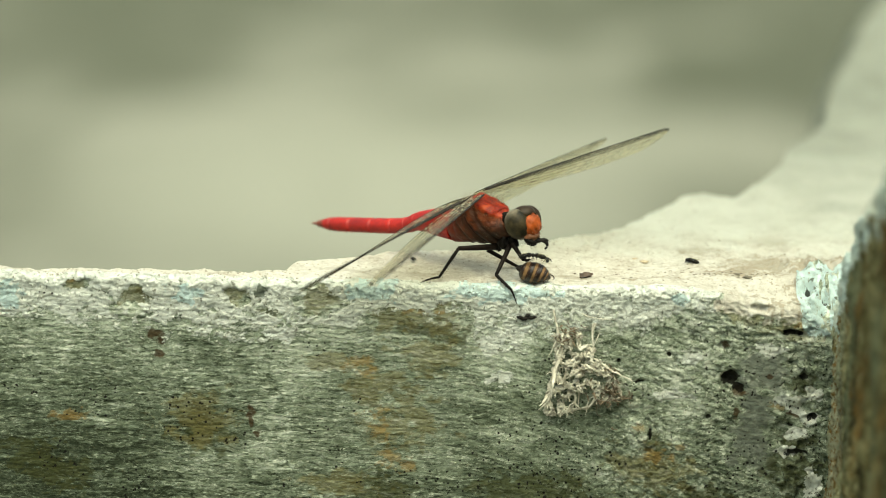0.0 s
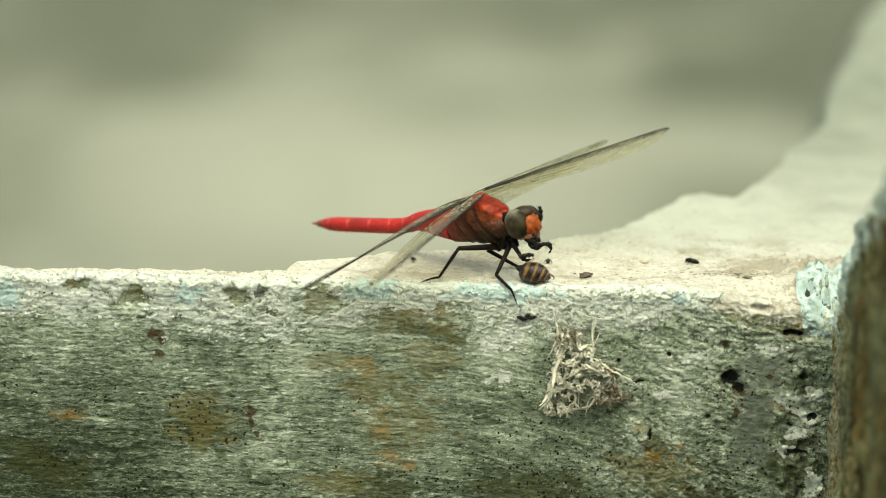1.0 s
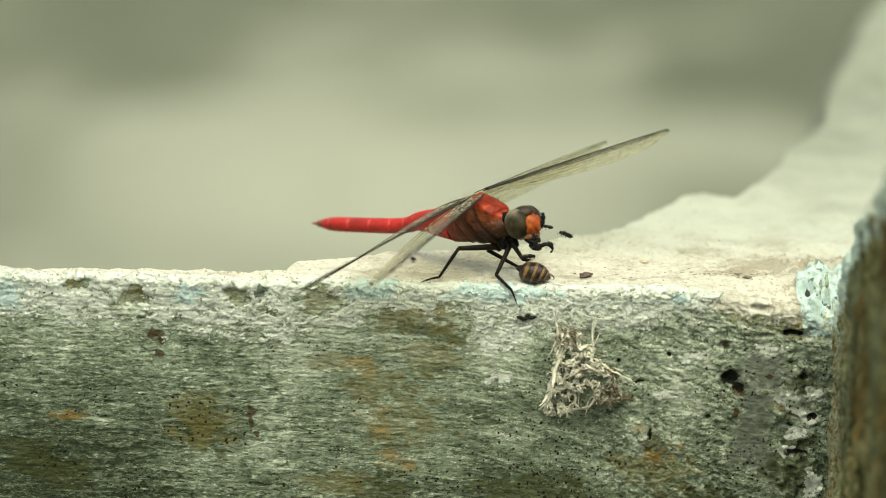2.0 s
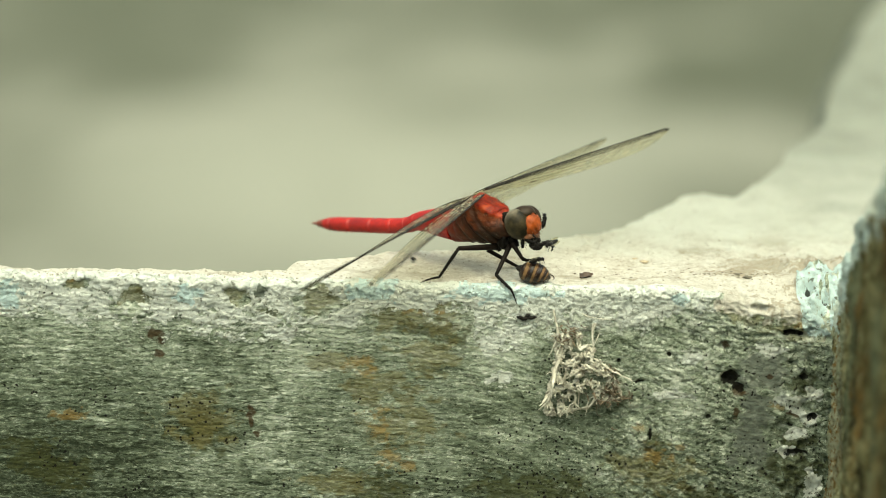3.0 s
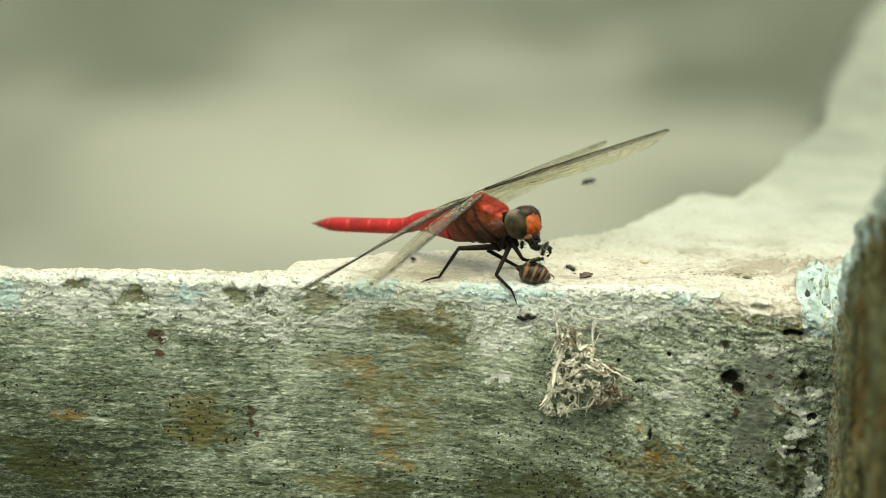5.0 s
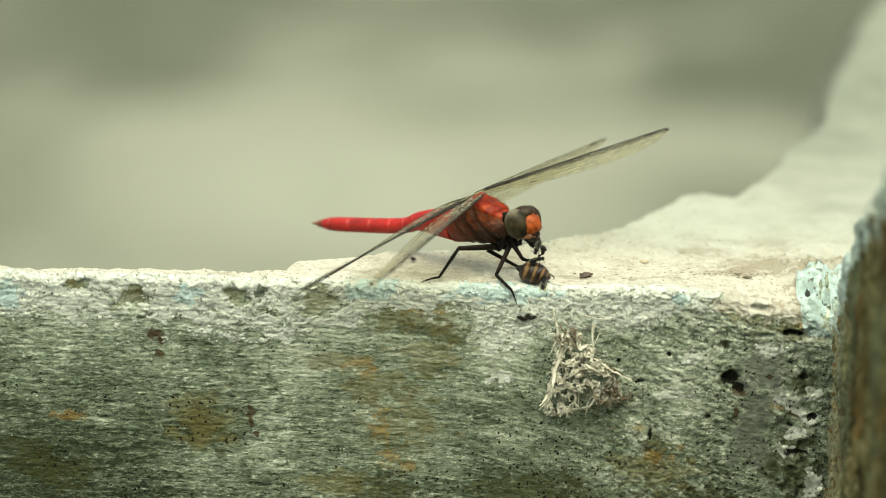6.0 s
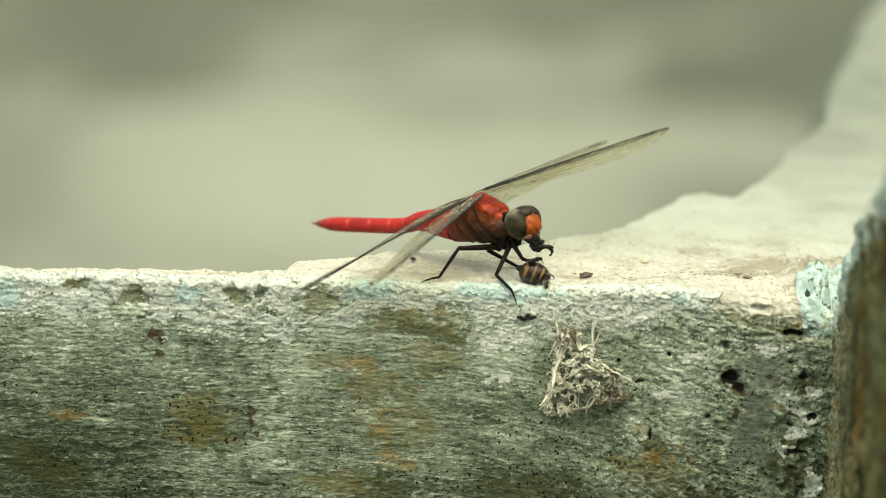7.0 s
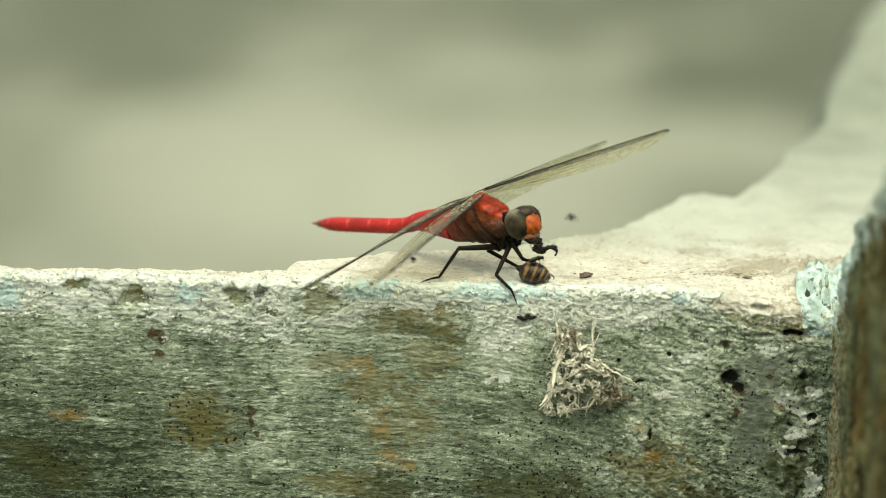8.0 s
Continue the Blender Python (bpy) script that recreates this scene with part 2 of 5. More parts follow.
def wing_material(name="wing_membrane", tint=(0.86, 0.8, 0.56), lo=0.3, hi=0.5, scale=700):
    m = Mat(name, 0.25)
    out = m.t.nodes["Material Output"]
    clear = m.t.nodes.new("ShaderNodeBsdfTransparent")
    clear.inputs[0].default_value = (0.96, 0.94, 0.82, 1)
    mixer = m.t.nodes.new("ShaderNodeMixShader")
    m.p.inputs["Base Color"].default_value = (*tint, 1)
    n = m.noise(scale, 3)
    m.link(m.step(n, 0.35, 0.65, lo, hi), mixer.inputs[0])
    m.link(clear.outputs[0], mixer.inputs[1])
    m.link(m.p.outputs[0], mixer.inputs[2])
    m.link(mixer.outputs[0], out.inputs[0])
    m.bump(n, 0.00005, 0.5)
    return m.m


EYE_LOW, EYE_X = -0.0016, 0.0079
WALL, STUMP, GROUND, THORAX, WING = wall_material(), stump_material(), ground_material(), thorax_material(), wing_material()
FLY_WING = wing_material("fly_wing", (0.25, 0.25, 0.23), 0.1, 0.25)
CLEAR_WING = wing_material("clear_wing", (0.78, 0.72, 0.52), 0.02, 0.42, 1800)
RED = plain("red_cuticle", (0.33, 0.008, 0.006), 0.5, 0.3, 700, second=(0.46, 0.014, 0.008))
ROOT = plain("dark_red_wing_root", (0.2, 0.02, 0.01), 0.55, 0.6, 900)
TAIL = plain("dull_red_tail", (0.2, 0.04, 0.022), 0.5)
EYE_M = eye_material()
EYE_TOP = plain("dark_brown_eye", (0.036, 0.022, 0.01), 0.4, 0.5, 500, gloss=0.2)
FACE = plain("orange_face", (0.31, 0.06, 0.01), 0.45, 0.6, 700, 0.00015, gloss=0.25)
LIP = plain("tawny_mouthparts", (0.2, 0.075, 0.03), 0.45, 0.4, 900)
BLACK = plain("black_leg", (0.006, 0.0045, 0.003), 0.55, 0.5, 1200, gloss=0.12)
FEMUR = plain("red_brown_leg", (0.0085, 0.005, 0.003), 0.55, 0.6, 900, gloss=0.12)
VEIN = plain("dark_vein", (0.022, 0.015, 0.008), 0.25, 0.4, 700)
SPOT = plain("brown_wing_spot", (0.05, 0.035, 0.02), 0.5)
HAIR = plain("pale_hair", (0.14, 0.09, 0.045), 0.6)
BAND_DARK = plain("dark_bee_band", (0.014, 0.007, 0.004), 0.35, 0.6, 1100)
BAND_BROWN = plain("brown_bee_band", (0.04, 0.017, 0.008), 0.35, 0.5, 1100, gloss=0.4)
BAND_TAN = plain("tan_bee_band", (0.21, 0.12, 0.052), 0.45, 0.5, 1100, gloss=0.25)
PREY = plain("chewed_remains", (0.01, 0.008, 0.006), 0.6, 0.6, 1500, 0.0001, gloss=0.2)
FLY = plain("black_fly", (0.009, 0.008, 0.007), 0.45, 0.5, 2500, gloss=0.15)
FIBRE = plain("dry_fibre", (0.6, 0.55, 0.42), 0.8, 0.45, 600, 0.0002, second=(0.82, 0.78, 0.65))
FIBRE_DARK = plain("brown_fibre", (0.14, 0.105, 0.065), 0.85, 0.4, 500)
LEAF = plain("dead_leaf", (0.05, 0.028, 0.018), 0.7, 0.5, 900, second=(0.17, 0.115, 0.08))
CRUMB = plain("ochre_crumb", (0.47, 0.39, 0.26), 0.8, 0.4, 1500)
GRIT = plain("dark_grit", (0.17, 0.135, 0.09), 0.8, 0.5, 1500)
RELIEF_SHADE = plain("grey_relief_shade", (0.16, 0.14, 0.1), 0.85, 0.4, 1200)
SAND = plain("pale_grit", (0.42, 0.38, 0.29), 0.9, 0.3, 1500)


# ---- mesh helpers ----
TABLE = np.random.RandomState(7).rand(256, 256)


def value_noise(x, y):
    xi, yi = np.floor(x).astype(int), np.floor(y).astype(int)
    u, v = x - xi, y - yi
    u, v = u * u * (3 - 2 * u), v * v * (3 - 2 * v)
    g = lambda a, b: TABLE[a % 256, b % 256]
    return (g(xi, yi) * (1 - u) + g(xi + 1, yi) * u) * (1 - v) + (g(xi, yi + 1) * (1 - u) + g(xi + 1, yi + 1) * u) * v


def fbm(x, y, octaves=4, gain=0.55):
    """Fractal noise, about -1 to 1."""
    x, y = np.asarray(x, float), np.asarray(y, float)
    total, amp, norm = 0.0, 1.0, 0.0
    for k in range(octaves):
        total = total + amp * (value_noise(x + 17.3 * k, y + 9.1 * k) * 2 - 1)
        norm, amp, x, y = norm + amp, amp * gain, x * 2.03, y * 2.03
    return total / norm * 1.6


def smooth01(v, lo, hi):
    t = np.clip((v - lo) / (hi - lo), 0, 1)
    return t * t * (3 - 2 * t)


def grid_object(name, p, material, layers=None, capped=False):
    """A sheet, or a solid where it is capped, from an array of rows x columns x 3, in millimetres; layers: named values, point by point."""
    rows, cols = p.shape[:2]
    i = np.arange(rows * cols).reshape(rows, cols)
    quads = np.stack([i[:-1, :-1], i[:-1, 1:], i[1:, 1:], i[1:, :-1]], -1).reshape(-1, 4)
    faces = quads.tolist()
    if capped:
        faces += [i[:, 0].tolist()[::-1], i[:, -1].tolist(), i[0].tolist() + i[-1].tolist()[::-1]]
    mesh = bpy.data.meshes.new(name)
    mesh.from_pydata((p.reshape(-1, 3) * MM).tolist(), [], faces)
    mesh.polygons.foreach_set("use_smooth", [True] * len(quads) + [False] * (len(faces) - len(quads)))
    mesh.materials.append(material)
    for key, values in (layers or {}).items():
        mesh.attributes.new(key, 'FLOAT', 'POINT').data.foreach_set("value", np.asarray(values, np.float32).ravel())
    return new(name, mesh)


def part(name, bm, material, parent=None, label="", smooth=True):
    """Links a bmesh, in millimetres, as one mesh object under parent."""
    bmesh.ops.scale(bm, vec=(MM, MM, MM), verts=bm.verts)
    bmesh.ops.recalc_face_normals(bm, faces=bm.faces)
    mesh = bpy.data.meshes.new(name)
    bm.to_mesh(mesh)
    bm.free()
    mesh.polygons.foreach_set("use_smooth", [smooth and len(f.vertices) < 5 for f in mesh.polygons])
    mesh.materials.append(material)
    ob = new(name, mesh)
    if parent:
        ob.parent = parent
    if label:
        ob["label"] = label
    return ob


def curve_points(points, n):
    """Catmull-Rom through rows of numbers."""
    p = np.array(points, float)
    if len(p) < 3:
        return np.array([p[0] + (p[-1] - p[0]) * k / n for k in range(n + 1)])
    q = np.vstack([2 * p[0] - p[1], p, 2 * p[-1] - p[-2]])
    out = []
    for k in range(n + 1):
        s = k / n * (len(p) - 1)
        i = min(int(s), len(p) - 2)
        t = s - i
        a, b, c, d = q[i], q[i + 1], q[i + 2], q[i + 3]
        out.append(0.5 * (2 * b + (c - a) * t + (2 * a - 5 * b + 4 * c - d) * t * t + (3 * b - 3 * c + d - a) * t ** 3))
    return np.array(out)


def sweep(bm, rows, sides=12, up=(0, 0, 1), steps=0, rough=0.0, rng=None):
    """A closed tube along rows of x, y, z, half width, half height."""
    rows = curve_points(rows, steps) if steps else np.array(rows, float)
    rings, up = [], Vector(up)
    for k, (x, y, z, a, b) in enumerate(rows):
        t = Vector(rows[min(k + 1, len(rows) - 1)][:3]) - Vector(rows[max(k - 1, 0)][:3])
        t = t.normalized() if t.length > 1e-9 else Vector((1, 0, 0))
        side = up.cross(t)
        side = side.normalized() if side.length > 1e-3 else Vector((0, 1, 0)).cross(t).normalized()
        lift = t.cross(side)
        ring = []
        for j in range(sides):
            an = 2 * math.pi * j / sides
            w = 1 + (rng.uniform(-rough, rough) if rng else 0)
            ring.append(bm.verts.new(Vector((x, y, z)) + (side * (a * math.cos(an)) + lift * (b * math.sin(an))) * w))
        rings.append(ring)
    for r0, r1 in zip(rings, rings[1:]):
        for j in range(sides):
            bm.faces.new((r0[j], r0[(j + 1) % sides], r1[(j + 1) % sides], r1[j]))
    bm.faces.new(list(reversed(rings[0])))
    bm.faces.new(rings[-1])
    return bm


def ball(bm, centre, radii, level=3, turn=None, rough=0.0, seed=0):
    made = bmesh.ops.create_icosphere(bm, subdivisions=level, radius=1.0)["verts"]
    for v in made:
        d = v.co.copy()
        w = 1 + rough * noise.noise(d * 2.1 + Vector((seed, seed * 1.7, 0)))
        d = Vector((d.x * radii[0], d.y * radii[1], d.z * radii[2])) * w
        if turn:
            d = turn @ d
        v.co = d + Vector(centre)
    return bm


def thing(name, m, label, category, group="", kind=""):
    ob = new(name)
    ob.empty_display_size = 0.002
    ob.matrix_basis = m
    return tagged(ob, label, category, group, kind)


# ---- setting: ground, ledge wall, broken cross wall ----
def build_ground():
    n = 60
    s = np.sign(np.linspace(-1, 1, n)) * np.abs(np.linspace(-1, 1, n)) ** 5
    gx, gy = np.meshgrid(s * 3e6, s * 3e6)
    gz = -320 + 6 * fbm(gx / 400, gy / 400, 3)
    ob = grid_object("ground", np.stack([gx, gy, gz], -1), GROUND)
    tagged(ob, "pale grey-green stained cement ground below the wall", "ground", kind="structure")


RIDGE_X = [-400, -62, -27, -22.4, -21, -18, -13.4, -7.8, 3.8, 15.5, 23.3, 26.8, 29.6, 34.4, 37.4, 40.7, 45.3, 48.6, 54.1, 56.3, 58.8, 64, 67.3, 74.1, 84.8, 110, 150]
RIDGE_Y = [3.2, 3.2, 4.5, 5.2, 8.6, 12, 14.5, 17.4, 20.9, 25.9, 33, 36.9, 43.4, 52.5, 59.3, 62.8, 59.4, 68.4, 81.1, 95.3, 105.2, 114.8, 141.3, 181, 235, 340, 440]

# patches on the front face: x, z, half width, half height, in millimetres
RUST = ((-40.5, -8.2, 1.0, 0.9), (-39.7, -9.4, 0.9, 0.9), (-39.8, -11.2, 0.8, 0.6), (-30.6, -6.2, 1.2, 0.6), (-26.9, -19.6, 0.8, 0.9), (-26.8, -21.0, 0.5, 1.0),
        (-25.9, -22.6, 0.5, 0.5), (42.6, -14.8, 0.9, 1.0), (46.9, -12.4, 0.45, 0.4), (42.4, -17.8, 0.6, 0.8), (40.4, -8.0, 0.7, 0.7), (50.6, -17.6, 0.9, 0.8))
OCHRE = ((-52.3, -0.6, 1.0, 0.9), (-44.9, -1.2, 1.1, 0.8), (-52.5, -20.4, 3.0, 0.8), (-12.4, -11.6, 2.2, 0.9), (-10.2, -13.2, 1.5, 0.8), (-9.0, -19.6, 2.0, 1.0), (-8.8, -22.0, 1.4, 1.0),
         (-6.9, -25.9, 1.8, 1.2), (-4.4, -27.0, 1.5, 1.4), (-2.6, -3.6, 2.6, 1.1), (31.0, -24.6, 2.0, 1.0), (34.5, -23.0, 1.2, 0.6), (28.5, -20.6, 1.0, 0.7), (48.4, -16.8, 1.0, 0.8), (46.2, -2.6, 0.6, 0.5), (51.0, -4.6, 0.8, 0.6))
UMBER = ((-44.0, -2.6, 2.4, 2.0), (-51.6, -1.4, 2.0, 1.0), (-29.0, -2.4, 2.0, 1.5), (-17.0, -3.0, 3.2, 2.4), (-3.2, -5.2, 7.0, 2.4), (-1.5, -10.5, 5.0, 3.0), (-9.0, -15.0, 5.0, 4.0), (-33.5, -20.5, 5.0, 4.0),
         (-5.0, -20.0, 6.0, 4.5), (31.0, -27.0, 7.0, 3.5), (50.0, -5.2, 3.4, 2.0), (43.0, -3.6, 3.0, 1.2), (-16.0, -11.5, 4.0, 1.4), (-14.0, -30.0, 6.0, 2.0))
MOSS = ((-33.4, -23.0, 4.4, 2.6), (-58.0, -26.8, 4.5, 2.8), (-54.0, -29.5, 5.0, 2.2), (-2.0, -6.6, 5.0, 1.2), (14.5, -30.0, 9.0, 2.6), (31.0, -23.6, 1.6, 2.4), (50.8, -22.0, 3.0, 1.2), (51.0, -26.0, 4.0, 3.4),
        (-25.0, -4.6, 1.6, 0.8), (-41.6, -2.6, 1.5, 1.1), (51.6, -13.2, 2.2, 1.4), (-8.0, -31.0, 6.0, 2.4), (38.0, -31.0, 7.0, 2.0), (2.0, -8.2, 3.0, 1.4))
GREY = ((46.0, -11.4, 4.2, 3.2), (44.9, -17.0, 2.2, 3.0), (44.6, -22.5, 3.2, 4.0), (-25.4, -2.2, 1.2, 1.5), (43.5, -0.9, 0.5, 0.5))
CHALK = ((-34.0, -26.8, 4.6, 1.2), (-23.4, -27.4, 2.8, 1.0), (28.2, -21.6, 1.5, 2.4), (8.8, -10.0, 4.6, 5.0), (-20.0, -13.0, 7.0, 4.0), (5.0, -14.0, 4.0, 2.6), (23.0, -4.5, 12.0, 2.6), (34.0, -14.0, 6.0, 5.0), (50.0, -16.6, 3.0, 2.2), (52.5, -19.6, 2.0, 2.0), (-24.0, -22.5, 3.0, 3.0), (10.0, -22.0, 4.0, 3.0))
CRUST = ((50.4, -16.4, 2.4, 1.5), (52.6, -18.6, 1.4, 1.2), (51.0, -20.6, 1.6, 0.9), (49.6, -23.2, 1.5, 0.7), (53.6, -27.8, 1.2, 2.2), (52.9, -15.0, 1.0, 1.4), (47.0, -8.6, 2.0, 0.8), (36.0, -10.0, 2.2, 1.0), (33.0, -15.6, 2.6, 0.8), (8.6, -13.4, 1.8, 1.4), (6.8, -8.4, 1.6, 1.6), (10.4, -7.0, 1.6, 1.8))
COLONY = ((16.5, -25.5, 9.0, 6.5), (-34.0, -20.0, 5.5, 3.2), (-49.0, -17.6, 2.6, 1.8), (-55.0, -27.0, 4.0, 3.0), (44.5, -25.5, 5.0, 4.0), (2.0, -29.0, 8.0, 2.6), (52.0, -22.0, 2.4, 4.0))
PITS = ((41.3, -12.8, 1.2, 1.0, 2.4), (42.6, -14.2, 0.9, 0.7, 1.2), (51.6, -12.4, 0.7, 0.5, 1.1), (53.2, -18.4, 0.8, 0.6, 1.3), (49.2, -19.6, 1.3, 0.7, 1.2), (51.0, -23.6, 1.6, 0.5, 1.2), (40.4, -8.0, 0.8, 0.6, 0.7),
        (45.4, -2.4, 1.3, 0.5, 1.3), (38.4, -18.6, 0.4, 0.35, 0.8), (50.0, -6.0, 1.8, 0.45, 1.3), (45.0, -6.4, 2.4, 0.3, 0.8), (32.5, -9.5, 0.35, 0.3, 0.7), (-43.6, -3.4, 1.6, 1.1, 0.4), (-25.6, -2.4, 0.6, 1.0, 0.6), (25.4, -10.6, 0.3, 0.3, 0.7), (28.4, -13.6, 1.1, 0.3, 0.5), (30.2, -21.4, 0.3, 1.0, 0.6))


def patches(x, z, rows, rag=0.55, grain=1.4):
    """1 inside ragged patches, 0 outside."""
    edge = rag * fbm(x / grain, z / (grain * 0.7), 4, 0.65)
    best = np.zeros_like(x)
    for cx, cz, rx, rz, *_ in rows:
        near = (np.abs(x - cx) < 2.2 * rx + 1) & (np.abs(z - cz) < 2.2 * rz + 1)
        d = np.hypot((x[near] - cx) / rx, (z[near] - cz) / rz) + edge[near]
        best[near] = np.maximum(best[near], 1 - smooth01(d, 0.45, 1.35))
    return best


def along(x, z):
    """The height of a point above its trowel stroke: level strokes that dip towards the corner."""
    xs = np.linspace(-450, 200, 1301)
    dip = np.cumsum(0.02 + 0.2 * smooth01(xs, -10, 14)) * 0.5
    return z + np.interp(x, xs, dip) - np.interp(0.0, xs, dip) + 0.12 * fbm(x / 7, z / 5, 2)


def top_height(x, y):
    h = 0.25 * fbm(x / 6, y / 9, 3) * smooth01(y, 0, 5) + 0.2 * fbm(x / 1.4, y / 2.0, 5, 0.68) + 0.12 * fbm(x / 0.7 + 4, y / 0.8, 3, 0.7) * smooth01(x, 5, 30) * (1 - smooth01(y, 20, 40)) + 0.004 * y * fbm(x / 9 + 3, y / 26, 2) * smooth01(y, 30, 60)
    lump = smooth01(x + 1.0 * fbm(x / 2, y / 2.4, 3), 48.5, 53.5) * smooth01(y, -1, 8) * (1 - smooth01(y, 12, 26))
    h = h + lump * (1.5 + 0.7 * fbm(x / 1.4 + 3, y / 2.6, 4, 0.6) + 0.3 * fbm(x / 0.6, y / 1.2, 3, 0.7))
    for px, py, r, deep in ((53.4, 2.2, 0.8, 2.6), (52.2, 4.8, 0.7, 1.8), (54.6, 4.0, 0.5, 1.6), (52.8, 0.6, 0.5, 1.2), (42.8, 2.0, 0.55, 1.6), (40.3, 1.9, 0.3, 0.9)):
        h = h - deep * np.exp(-(((x - px) / r) ** 2 + ((y - py) / (r * 1.3)) ** 2) ** 2)
    return h + 0.5 * smooth01(-x, 17, 24) * smooth01(y, 3, 9)


def edge_drop(x):
    return 0.35 * fbm(x / 4, x * 0 + 3.3, 4) + 2.4 * smooth01(x, 34, 50) + 2.5 * smooth01(x, 50, 55)


def paint_layer(x, z):
    """Where pale paint is left on the front face: 0 bare to 1 coated."""
    width = np.interp(x, [-62, -45, -38, -30, -22, -12, -8, 4, 8, 14, 22, 36, 40], [6.4, 7.0, 8.6, 8.6, 8.0, 7.4, 4.4, 4.4, 11.0, 7.0, 5.4, 4.8, 2.8])
    v = 1.24 + z / width + 0.7 * fbm(x / 2.2, z / 1.5, 6, 0.78) + 0.2 * fbm(x / 9, z / 5 + 4, 2)
    v = v - 0.9 * patches(x, z, UMBER[:4] + GREY[3:4]) - 0.6 * smooth01(x, 37, 41)
    return smooth01(v, 0.2, 0.75)


def face_relief(x, z):
    """How far the front face stands out, in millimetres."""
    s = along(x, z)
    right = smooth01(x + 6 * fbm(x / 9, z / 9, 2), 8, 34)
    sharp = lambda a, b, n: 1 - 2 * np.abs(fbm(a, b, n, 0.62))
    d = 0.05 * sharp(x / 11, s / 0.6, 4) * (1 - 0.7 * right) + 0.07 * fbm(x / 2.2, s / 0.3, 4, 0.7) * (1 - 0.5 * right) + 0.08 * fbm(x / 0.6, s / 0.34, 3, 0.7)
    d = d + right * (0.24 * fbm(x / 2.2 + 4, s / 1.3, 5, 0.64) + 0.1 * sharp(x / 2.8, s / 1.1, 4) + 0.08 * fbm(x / 0.5, z / 0.36, 3, 0.7) - 0.3 * smooth01(fbm(x / 1.2 + 5, s / 0.8, 3), 0.5, 0.7))
    coat = paint_layer(x, z)
    d = d + coat * (0.16 + 0.14 * fbm(x / 0.9, z / 0.75, 4, 0.72)) - 0.24 * smooth01(fbm(x / 0.9 + 31, z / 0.7, 3, 0.6), 0.34, 0.6) * smooth01(coat, 0.1, 0.6)
    d = d - 0.35 * patches(x, z, UMBER[:4])
    near = smooth01(x + 1.5 * fbm(x / 3, z / 3, 3), 46, 51)
    d = d + near * (0.6 * fbm(x / 2.4 + 5, z / 1.9, 5, 0.6) - 0.7 * smooth01(fbm(x / 2.0 + 9, z / 1.3, 4), 0.4, 0.65))
    d = d * (1 - 0.65 * patches(x, z, GREY[:3])) + 0.3 * patches(x, z, CHALK[2:3], 0.25)
    wob = 0.5 * fbm(x / 0.8, z / 0.8, 3)
    for hx, hz, rx, rz, depth in PITS:
        d = d - depth * np.exp(-np.maximum(0.0, ((x - hx) / rx) ** 2 + ((z - hz) / rz) ** 2 + wob) ** 1.5)
    return d


